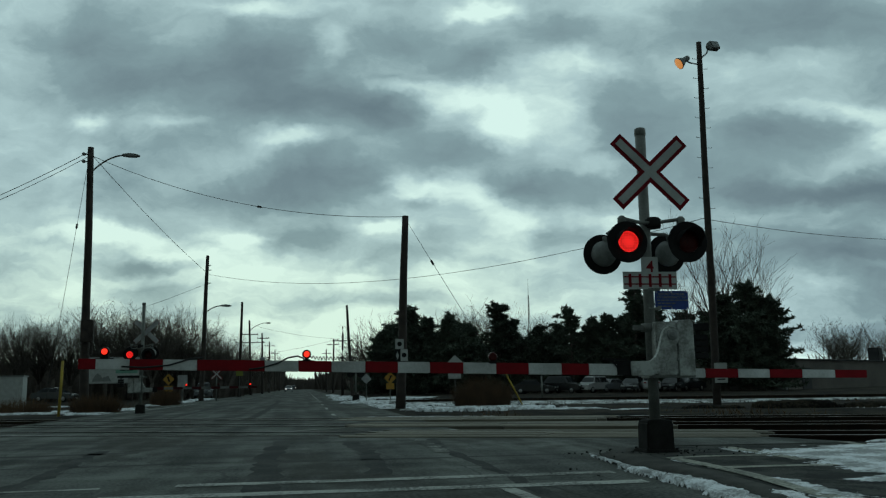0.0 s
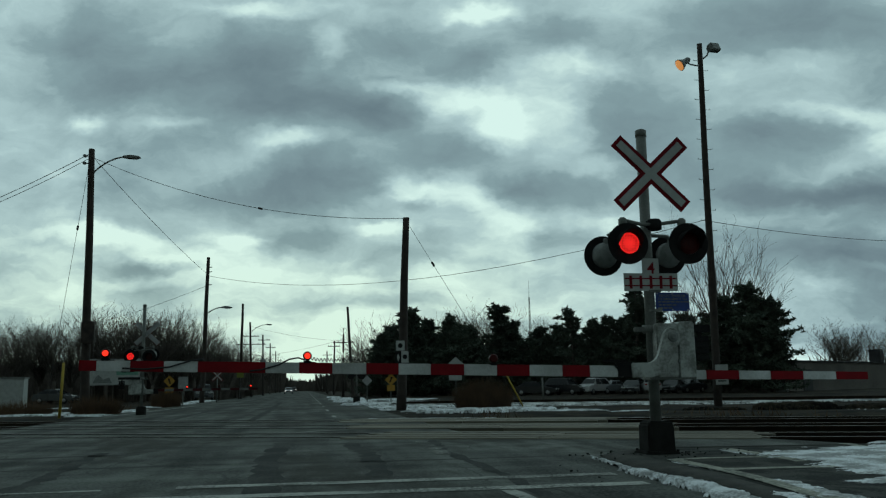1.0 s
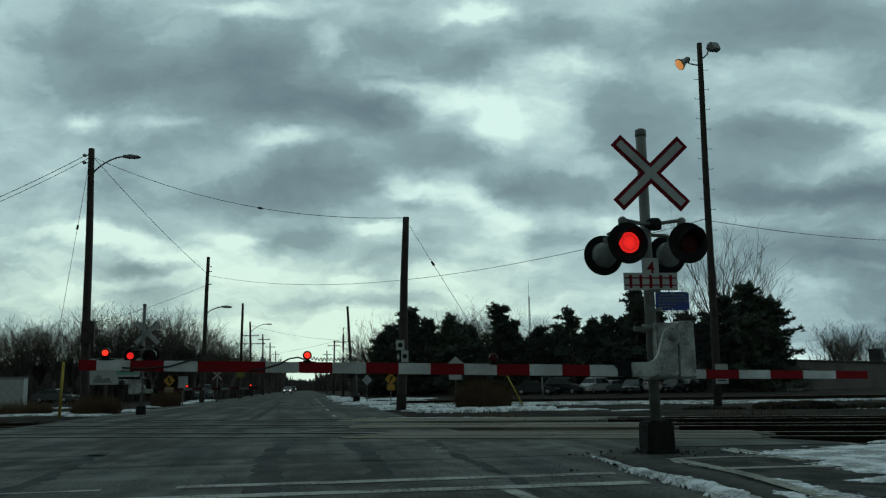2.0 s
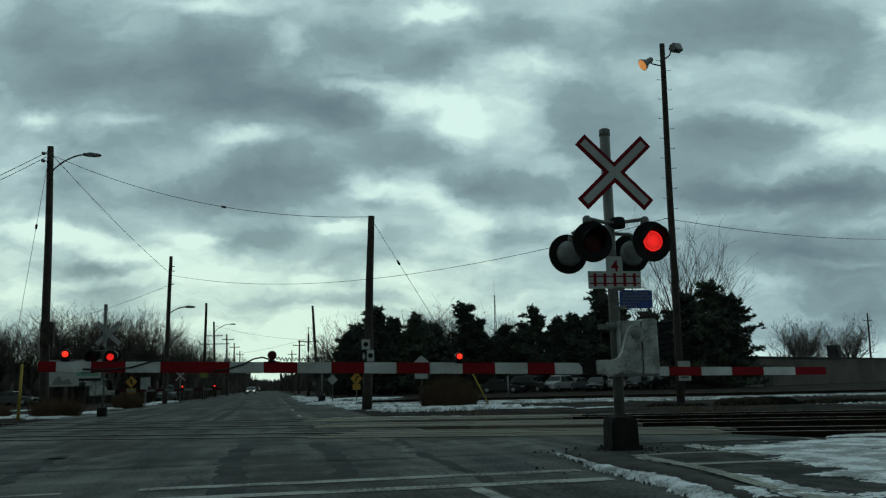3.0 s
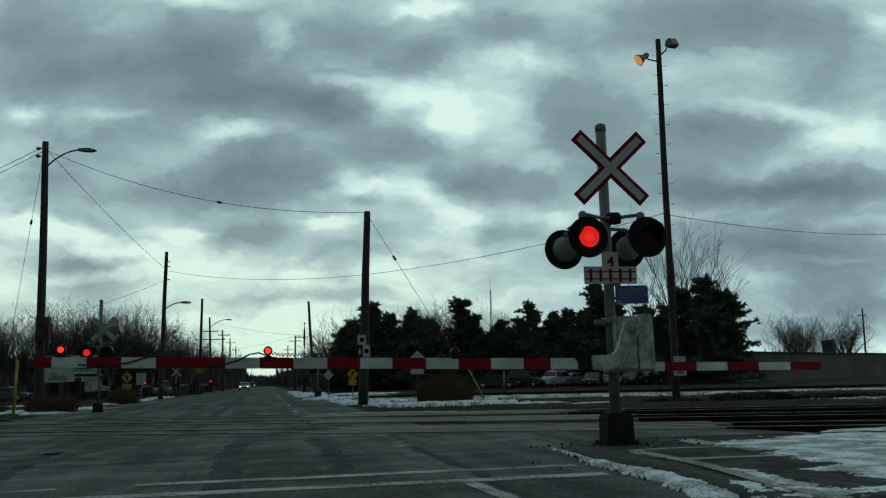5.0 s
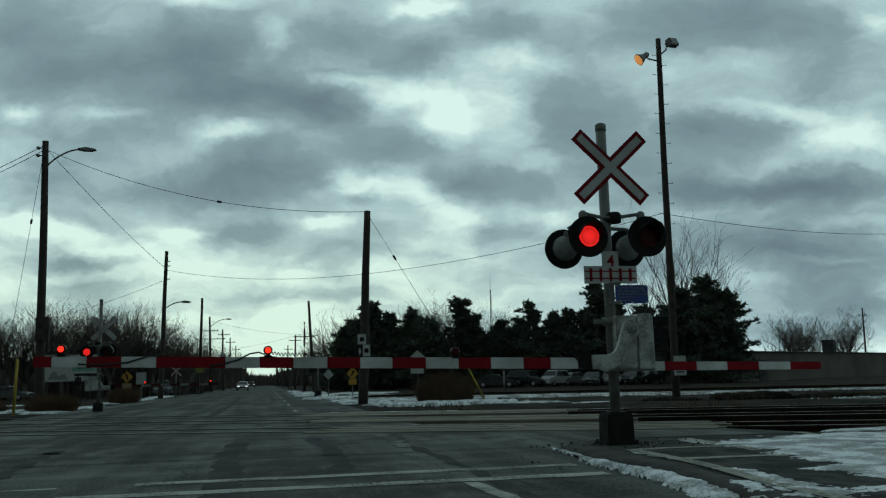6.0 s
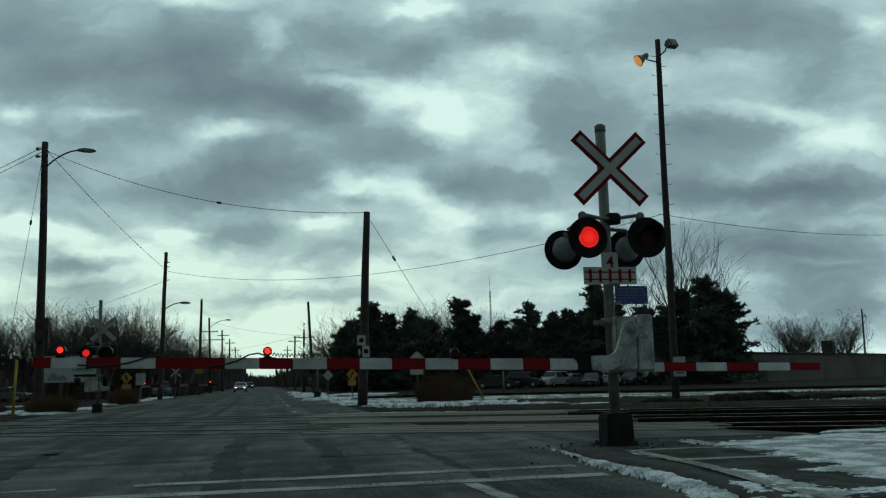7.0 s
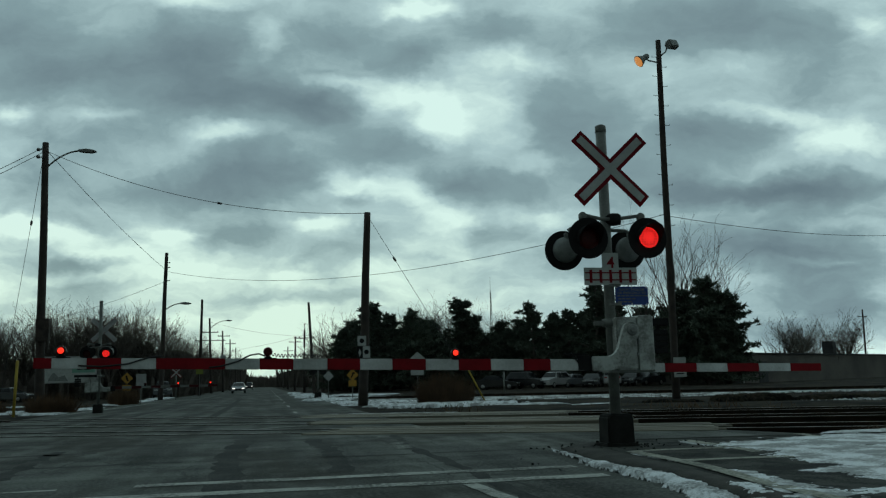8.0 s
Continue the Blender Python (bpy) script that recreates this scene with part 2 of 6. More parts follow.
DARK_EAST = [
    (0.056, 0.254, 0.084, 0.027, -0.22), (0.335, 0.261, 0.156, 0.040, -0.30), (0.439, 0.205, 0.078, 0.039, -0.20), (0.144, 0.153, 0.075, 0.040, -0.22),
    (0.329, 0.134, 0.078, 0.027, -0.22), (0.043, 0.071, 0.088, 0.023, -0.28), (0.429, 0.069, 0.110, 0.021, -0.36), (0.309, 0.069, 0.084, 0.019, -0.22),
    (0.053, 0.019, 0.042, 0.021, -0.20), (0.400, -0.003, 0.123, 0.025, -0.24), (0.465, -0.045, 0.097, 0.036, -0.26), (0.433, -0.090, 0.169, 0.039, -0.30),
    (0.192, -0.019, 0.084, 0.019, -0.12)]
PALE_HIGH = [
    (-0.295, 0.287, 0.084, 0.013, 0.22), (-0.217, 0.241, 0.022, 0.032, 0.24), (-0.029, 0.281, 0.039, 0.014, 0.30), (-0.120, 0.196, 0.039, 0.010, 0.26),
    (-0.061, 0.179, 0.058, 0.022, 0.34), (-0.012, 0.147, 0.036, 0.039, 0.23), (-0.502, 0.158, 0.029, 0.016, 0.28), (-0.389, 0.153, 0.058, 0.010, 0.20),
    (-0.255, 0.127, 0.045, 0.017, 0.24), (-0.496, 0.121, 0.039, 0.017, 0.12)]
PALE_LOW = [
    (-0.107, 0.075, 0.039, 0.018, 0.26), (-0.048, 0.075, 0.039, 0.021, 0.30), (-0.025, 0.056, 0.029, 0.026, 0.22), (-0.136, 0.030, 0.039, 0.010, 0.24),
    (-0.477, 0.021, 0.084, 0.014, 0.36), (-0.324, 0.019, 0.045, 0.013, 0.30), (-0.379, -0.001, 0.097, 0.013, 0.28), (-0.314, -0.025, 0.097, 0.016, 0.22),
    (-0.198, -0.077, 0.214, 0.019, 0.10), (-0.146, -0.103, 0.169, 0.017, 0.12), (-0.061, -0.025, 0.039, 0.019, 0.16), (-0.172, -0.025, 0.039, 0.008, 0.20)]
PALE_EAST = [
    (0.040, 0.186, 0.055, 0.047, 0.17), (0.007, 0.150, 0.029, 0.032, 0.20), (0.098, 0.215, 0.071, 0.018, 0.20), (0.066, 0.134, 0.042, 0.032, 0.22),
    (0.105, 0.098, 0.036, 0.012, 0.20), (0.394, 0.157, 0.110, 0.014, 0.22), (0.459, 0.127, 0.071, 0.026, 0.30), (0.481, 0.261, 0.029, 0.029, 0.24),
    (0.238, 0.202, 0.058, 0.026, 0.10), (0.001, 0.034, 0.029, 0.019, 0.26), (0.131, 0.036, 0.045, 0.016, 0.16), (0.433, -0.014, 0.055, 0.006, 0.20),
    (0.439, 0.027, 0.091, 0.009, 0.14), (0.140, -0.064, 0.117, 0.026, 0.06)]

ASPHALT = asphalt_material()
PAINT_WHITE = paint_material("worn_white_road_paint", (0.40, 0.41, 0.38), 0.10)
PAINT_WORN = paint_material("almost_gone_road_paint", (0.30, 0.31, 0.28), 0.30)
TAR = paint_material("worn_tar_seal", (0.030, 0.032, 0.032), 0.14)
PAINT_PALE = paint_material("worn_pale_path_paint", (0.36, 0.36, 0.31), 0.10)
CONCRETE = mat("kerb_concrete", (0.075, 0.074, 0.067), (0.035, 0.035, 0.033), 0.9, scale=3, fine=40, bump=0.4, spec=0.1)
CONCRETE_DARK = mat("foundation_concrete", (0.026, 0.026, 0.025), (0.014, 0.014, 0.013), 0.9, scale=5, fine=50, spec=0.1)
PATH = mat("path_asphalt", (0.062, 0.064, 0.058), (0.022, 0.024, 0.023), 0.85, scale=2.2, fine=28, bump=0.9, amount=0.9, spec=0.06)
EARTH = mat("winter_earth_and_grass", (0.036, 0.030, 0.021), (0.009, 0.008, 0.007), 0.95, scale=0.5, fine=7, bump=0.8, amount=0.85, spec=0.05)
BALLAST = mat("dark_ballast", (0.018, 0.016, 0.014), (0.008, 0.0075, 0.007), 0.95, scale=2, fine=26, bump=1.0, spec=0.04)
SNOW = mat("old_snow", (0.74, 0.77, 0.80), (0.26, 0.27, 0.27), 0.7, scale=2.2, fine=30, bump=1.0, amount=0.85)
DIRTY_SNOW = mat("dirty_trackside_snow", (0.56, 0.58, 0.58), (0.17, 0.17, 0.165), 0.8, scale=1.2, fine=9, bump=0.9, amount=0.9)
STEEL_RAIL = mat("worn_rail_steel", (0.42, 0.41, 0.40), (0.25, 0.23, 0.21), 0.38, 0.8, scale=2, fine=30)
TIMBER = mat("weathered_crossing_timber", (0.20, 0.18, 0.135), (0.085, 0.078, 0.06), 0.88, scale=2, fine=30, vary=0.25)
TIE = mat("creosoted_tie", (0.05, 0.04, 0.03), None, 0.9)
GALV = mat("galvanised_steel", (0.19, 0.20, 0.185), (0.10, 0.105, 0.095), 0.6, 0.2, scale=4, fine=40, bump=0.05)
ALU_WHITE = mat("grimy_white_enamel", (0.42, 0.445, 0.425), (0.17, 0.175, 0.16), 0.55, scale=4, fine=30, bump=0.1, amount=0.7)
ARM_WHITE = mat("reflective_white_sheeting", (0.60, 0.62, 0.61), (0.40, 0.41, 0.40), 0.5, scale=3, fine=35, bump=0.03, spec=0.2)
ARM_RED = mat("reflective_red_sheeting", (0.24, 0.006, 0.012), (0.17, 0.005, 0.010), 0.5, scale=3, fine=35, bump=0.03, spec=0.12)
# dimmed copies of the arm colours: far gate's shade and dirt in the colour
DIM_RED = mat("dimmed_red_sheeting", (0.085, 0.012, 0.014), (0.05, 0.01, 0.012), 0.7, scale=3, fine=35, bump=0.03, spec=0.1)
DIM_WHITE = mat("dimmed_white_sheeting", (0.24, 0.25, 0.24), (0.12, 0.125, 0.12), 0.7, scale=3, fine=35, bump=0.03, spec=0.1)
SIGN_WHITE = mat("sign_white", (0.44, 0.465, 0.445), (0.33, 0.345, 0.33), 0.5, scale=4, fine=30, bump=0.02)
SIGN_RED = mat("sign_red", (0.20, 0.006, 0.013), (0.14, 0.005, 0.010), 0.5, scale=4, fine=30, bump=0.02, spec=0.12)
SIGN_BLUE = mat("sign_blue", (0.015, 0.05, 0.24), (0.012, 0.035, 0.16), 0.45, scale=4, fine=30, bump=0.02)
SIGN_YELLOW = mat("sign_yellow", (0.42, 0.22, 0.018), (0.32, 0.16, 0.014), 0.5, scale=4, fine=30, bump=0.02)
SIGN_LIME = mat("sign_lime", (0.2, 0.22, 0.03), (0.16, 0.18, 0.02), 0.5, scale=4, fine=30, bump=0.02)
SIGN_GREEN = mat("sign_pale_green", (0.16, 0.36, 0.27), (0.12, 0.27, 0.2), 0.5, scale=4, fine=30, bump=0.02)
SIGN_BACK = mat("sign_back_aluminium", (0.40, 0.41, 0.41), None, 0.6, 0.15, scale=3, bump=0.02)
BLACK = mat("flat_black_paint", (0.012, 0.012, 0.013), (0.02, 0.02, 0.02), 0.8, scale=6, bump=0.05, spec=0.12)
RUST = mat("dark_rail_rust", (0.03, 0.02, 0.014), (0.014, 0.011, 0.009), 0.95, scale=3, fine=30, spec=0.05)
FLANGEWAY = mat("dark_flangeway", (0.014, 0.013, 0.012), (0.008, 0.008, 0.008), 0.95, scale=3, spec=0.05)
GREY_CAST = mat("grey_cast_housing", (0.24, 0.25, 0.24), (0.15, 0.16, 0.155), 0.55, 0.3, scale=8, fine=50, bump=0.05)
LENS_OFF = mat("unlit_red_lens", (0.06, 0.005, 0.004), (0.035, 0.003, 0.003), 0.35, scale=30, fine=90, bump=0.1, spec=0.15)
LED_RED = led_glow("lit_red_diodes", (1.0, 0.022, 0.018), 1.25)
LAMP_RED = glow("lit_red_lamp", (1.0, 0.028, 0.012), 1.6)
LAMP_AMBER = glow("lit_sodium_lamp", (1.0, 0.42, 0.12), 0.5)
HEADLIGHT = glow("lit_headlight", (1.0, 0.97, 0.9), 1.1)
TAILLIGHT = glow("lit_tail_light", (1.0, 0.03, 0.02), 1.4)
WOOD_POLE = mat("weathered_pole_wood", (0.055, 0.042, 0.035), (0.026, 0.021, 0.018), 0.9, scale=3, fine=40, bump=0.5)
WIRE = mat("black_cable", (0.015, 0.015, 0.016), None, 0.6, bump=0)
BARK = mat("winter_bark", (0.125, 0.108, 0.092), (0.07, 0.06, 0.052), 0.95, scale=4, bump=0.4, vary=0.3)
NEEDLES = mat("dark_pine_needles", (0.10, 0.12, 0.09), (0.06, 0.08, 0.06), 0.8, scale=1.5, fine=20, bump=0, vary=0.25, spec=0.2)
BRUSH = mat("dry_brown_brush", (0.13, 0.075, 0.04), (0.07, 0.042, 0.024), 0.95, scale=2, fine=15, bump=0, vary=0.2)
STUCCO = mat("grey_block_wall", (0.15, 0.135, 0.118), (0.085, 0.078, 0.07), 0.9, scale=0.25, fine=5, bump=0.2)
ROOFING = mat("dark_roofing", (0.05, 0.05, 0.052), None, 0.9, scale=1)
TYRE = mat("tyre_rubber", (0.015, 0.015, 0.015), None, 0.9, bump=0)
GLASS_DARK = mat("tinted_car_glass", (0.01, 0.012, 0.013), (0.006, 0.007, 0.008), 0.12, scale=2, bump=0, spec=0.25)
YELLOW_POST = mat("faded_yellow_post", (0.42, 0.30, 0.03), (0.28, 0.2, 0.03), 0.7, scale=4)
CHROME = mat("wheel_rim_alloy", (0.4, 0.4, 0.4), None, 0.35, 0.8, bump=0)


def car_paint(name, c):
    return mat(name, c, tuple(k * 0.8 for k in c), 0.25, 0.2, scale=1.5, fine=12, bump=0)


# ------------------------------------------------------------------ building helpers
def box(bm, c, s, rot=None, bevel=0.0):
    r = bmesh.ops.create_cube(bm, size=1.0)
    m = Matrix.Translation(c) @ (rot.to_4x4() if rot else Matrix()) @ Matrix.Diagonal((*s, 1))
    bmesh.ops.transform(bm, matrix=m, verts=r["verts"])
    if bevel:
        ed = list({e for v in r["verts"] for e in v.link_edges})
        bmesh.ops.bevel(bm, geom=ed, offset=bevel, segments=2, affect="EDGES", clamp_overlap=True)
    return r["verts"]


def tube(bm, a, b, r0, r1=None, n=10, caps=True):
    """A tapered round bar from a to b."""
    a, b = Vector(a), Vector(b)
    r1 = r0 if r1 is None else r1
    q = (b - a).to_track_quat("Z", "Y")
    rings = []
    for p, r in ((a, r0), (b, r1)):
        rings.append([bm.verts.new(p + q @ Vector((r * math.cos(2 * math.pi * k / n), r * math.sin(2 * math.pi * k / n), 0))) for k in range(n)])
    for k in range(n):
        bm.faces.new((rings[0][k], rings[0][(k + 1) % n], rings[1][(k + 1) % n], rings[1][k])).smooth = n > 5
    if caps:
        bm.faces.new(rings[0][::-1])
        bm.faces.new(rings[1])


def lathe(bm, profile, origin, axis=(0, -1, 0), n=28):
    """A turned form: profile of (radius, distance along the axis)."""
    q = Vector(axis).to_track_quat("Z", "Y")
    o = Vector(origin)
    rings = []
    for r, d in profile:
        rings.append([bm.verts.new(o + q @ Vector((r * math.cos(2 * math.pi * k / n), r * math.sin(2 * math.pi * k / n), d))) for k in range(n)])
    for i in range(len(rings) - 1):
        for k in range(n):
            bm.faces.new((rings[i][k], rings[i][(k + 1) % n], rings[i + 1][(k + 1) % n], rings[i + 1][k])).smooth = True
    bm.faces.new(rings[0][::-1])
    bm.faces.new(rings[-1])


def slab(bm, outline, lo, hi, plane="xz"):
    """A plate: the outline in a plane, given thickness from lo to hi along the third axis."""
    def at(p, d):
        return Vector((p[0], d, p[1])) if plane == "xz" else Vector((p[0], p[1], d)) if plane == "xy" else Vector((d, p[0], p[1]))
    a = [bm.verts.new(at(p, lo)) for p in outline]
    b = [bm.verts.new(at(p, hi)) for p in outline]
    n = len(outline)
    fs = [bm.faces.new(a[::-1]), bm.faces.new(b)]
    for k in range(n):
        fs.append(bm.faces.new((a[k], a[(k + 1) % n], b[(k + 1) % n], b[k])))
    bmesh.ops.recalc_face_normals(bm, faces=fs)


def pipe(bm, pts, r, n=8):
    loft(bm, pts, r, n)


def loft(bm, pts, radii, n=12):
    """One continuous round bar along points."""
    pts = [Vector(p) for p in pts]
    rings = []
    for k, p in enumerate(pts):
        d = pts[min(k + 1, len(pts) - 1)] - pts[max(k - 1, 0)]
        q = d.to_track_quat("Z", "Y")
        r = radii[k] if isinstance(radii, (list, tuple)) else radii
        rings.append([bm.verts.new(p + q @ Vector((r * math.cos(2 * math.pi * j / n), r * math.sin(2 * math.pi * j / n), 0))) for j in range(n)])
    for a, b in zip(rings[:-1], rings[1:]):
        for j in range(n):
            bm.faces.new((a[j], a[(j + 1) % n], b[(j + 1) % n], b[j])).smooth = True
    bm.faces.new(rings[0][::-1])
    bm.faces.new(rings[-1])


def mesh_of(bm, name, material):
    me = bpy.data.meshes.new(name)
    bm.to_mesh(me)
    bm.free()
    me.materials.append(material)
    return me


def part(name, bm, material, parent=None, label=""):
    """Links a bmesh as one mesh object under a thing or a part."""
    ob = new(name, mesh_of(bm, name, material))
    ob.parent = parent
    return tagged(ob, label)


def thing(name, m, label, category, group=""):
    ob = new(name)
    ob.empty_display_size = 0.2
    ob.matrix_basis = m
    return tagged(ob, label, category, group)


def structure(name, bm, material, label, category=""):
    return tagged(part(name, bm, material), label, category or name.replace("_", " "), kind="structure")


# ------------------------------------------------------------------ sky, ground, road, tracks
SKEW = 0.45                       # the tracks cross the road at a slant: y falls by this much for each metre of x
ALONG = Vector((1, -SKEW, 0)).normalized()
ACROSS = Vector((SKEW, 1, 0)).normalized()
TRACK_STARTS = (17.03, 21.05, 25.07)   # nearer rail of each track, measured square to the tracks
GAUGE = 1.435
ROAD_LEFT, ROAD_RIGHT = -8.4, 3.42


def on_tracks(along, across, z=0.0):
    p = ALONG * along + ACROSS * across
    return Vector((p.x, p.y, z))


def build_sky():
    bm = bmesh.new()
    bmesh.ops.create_uvsphere(bm, u_segments=64, v_segments=32, radius=3200)
    bmesh.ops.reverse_faces(bm, faces=bm.faces)
    for f in bm.faces:
        f.smooth = True
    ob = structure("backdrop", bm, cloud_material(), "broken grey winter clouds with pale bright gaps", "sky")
    return ob


def build_ground():
    """One sheet to the horizon, sunk along the tracks, with slight unevenness."""
    xs = [-3000, -1200, -500, -250, -140, -90] + [x * 1.5 for x in range(-40, 61)] + [120, 160, 250, 500, 1200, 3000]
    ys = [-3000, -800, -200, -60] + [-20 + k * 1.2 for k in range(100)] + [110, 130, 160, 220, 320, 500, 900, 1600, 3000]
    bm = bmesh.new()
    grid = []
    for y in ys:
        row = []
        for x in xs:
            q = (SKEW * x + y) / math.hypot(1, SKEW)
            dip = max(0.0, min(1.0, (q - 13.0) / 2.5)) * max(0.0, min(1.0, (31.0 - q) / 2.5))
            z = -0.06 - 0.22 * dip + 0.06 * (noise.noise((x * 0.3, y * 0.3, 1.0)) if abs(x) < 90 and y < 110 else 0.0)
            if ROAD_LEFT - 0.5 < x < ROAD_RIGHT + 0.5 or z > -0.02:
                z = min(z, -0.06)
            row.append(bm.verts.new((x, y, z)))
        grid.append(row)
    for j in range(len(ys) - 1):
        for i in range(len(xs) - 1):
            bm.faces.new((grid[j][i], grid[j][i + 1], grid[j + 1][i + 1], grid[j + 1][i])).smooth = True
    structure("ground", bm, EARTH, "dark winter earth and dead grass beside the road", "ground")


def build_road():
    bm = bmesh.new()
    slab(bm, [(ROAD_LEFT, -25), (4.4, -25), (4.4, 10.5), (5.6, 12.0), (8.9, 12.4), (8.0, 15.0), (6.6, 15.9), (ROAD_RIGHT, 18),
              (ROAD_RIGHT, 900), (ROAD_LEFT, 900)], -0.3, 0.0, "xy")
    bmesh.ops.triangulate(bm, faces=bm.faces)
    structure("road", bm, ASPHALT, "worn grey four-lane asphalt road with cracks and patches", "road")


def strip(name, pts, width, material, label, z=0.006, jitter=0.015):
    """A painted line along points, with slightly ragged edges."""
    bm = bmesh.new()
    rows = []
    rng = random.Random(len(pts) * 7 + int(abs(pts[0][0]) * 100))
    dense = []
    for a, b in zip(pts[:-1], pts[1:]):
        a, b = Vector(a), Vector(b)
        n = max(2, int((b - a).length / 0.25))
        dense += [a.lerp(b, k / n) for k in range(n)]
    dense.append(Vector(pts[-1]))
    for k, p in enumerate(dense):
        d = (dense[min(k + 1, len(dense) - 1)] - dense[max(k - 1, 0)]).normalized()
        s = Vector((-d.y, d.x))
        w = width / 2
        rows.append([bm.verts.new((*(p + s * (w + rng.uniform(-jitter, jitter))), z)), bm.verts.new((*(p - s * (w + rng.uniform(-jitter, jitter))), z))])
    for a, b in zip(rows[:-1], rows[1:]):
        bm.faces.new((a[0], a[1], b[1], b[0]))
    bmesh.ops.recalc_face_normals(bm, faces=bm.faces)
    return structure(name, bm, material, label, "road marking")


def build_markings():
    strip("stop_line", [(-1.3, 9.66), (3.45, 9.62)], 0.26, PAINT_WHITE, "worn white stop line across the lanes")
    strip("stop_line", [(-1.9, 8.74), (3.45, 8.64)], 0.27, PAINT_WHITE, "worn white stop line across the lanes")
    strip("stop_line", [(-4.6, 9.55), (-2.05, 9.62)], 0.10, PAINT_WHITE, "faint remains of a white line")
    strip("lane_line", [(1.95, 8.45), (2.1, 6.0)], 0.16, PAINT_WHITE, "white lane line ending at the stop line")
    for y in range(31, 190, 9):
        strip("lane_line", [(1.05 + 0.001 * y, y), (1.05 + 0.001 * (y + 3), y + (3.2 if y > 31 else 2))], 0.13, PAINT_WHITE, "white dashed lane line")
    strip("lane_line", [(-8.0, 38.0), (-7.0, 62.0)], 0.14, PAINT_WHITE, "white edge line of the far roadway", jitter=0.02)
    strip("lane_line", [(-0.4, 20.6), (0.3, 21.3), (1.4, 22.0)], 0.10, PAINT_WHITE, "faint stray paint streak on the crossing")
    strip("lane_line", [(2.9, 19.1), (3.4, 19.8)], 0.14, PAINT_WHITE, "faint stray paint streak on the crossing")


def build_seals():
    """Tar-filled joints and old worn marks on the near roadway."""
    for pts, w in (([(-7.9, 12.6), (-4.4, 12.35), (-1.2, 12.5), (1.6, 12.2), (3.6, 12.3)], 0.10), ([(-8.2, 15.2), (-5.0, 14.6), (-2.6, 14.9)], 0.30), ([(-3.1, 7.2), (-3.0, 11.0), (-3.3, 15.5)], 0.22),
                   ([(-5.9, 9.0), (-5.7, 13.0), (-5.9, 17.0)], 0.45), ([(0.9, 10.2), (1.0, 13.5), (0.8, 16.5)], 0.28), ([(-1.7, 30.0), (-1.6, 45.0), (-1.8, 70.0)], 0.30), ([(-4.6, 32.0), (-4.5, 60.0)], 0.25)):
        strip("tar_seal", pts, w, TAR, "dark worn tar seal on the old asphalt", z=0.003, jitter=0.06)
    strip("tar_seal", [(-0.42, 5.0), (-0.40, 10.0), (-0.5, 13.0), (-0.35, 17.0)], 0.34, TAR, "dark worn tar seal along the lane joint", z=0.004, jitter=0.05)
    strip("tar_seal", [(2.1, 4.0), (2.25, 9.0), (2.2, 14.0), (2.4, 16.6)], 0.16, TAR, "dark worn tar seal along the lane joint", z=0.004, jitter=0.04)
    strip("lane_line", [(2.15, 16.4), (2.1, 13.2)], 0.22, PAINT_WORN, "nearly worn-away white lane line", z=0.007, jitter=0.05)
    strip("lane_line", [(-7.6, 13.4), (-4.2, 13.0)], 0.3, PAINT_WORN, "nearly worn-away white marking", z=0.007, jitter=0.08)


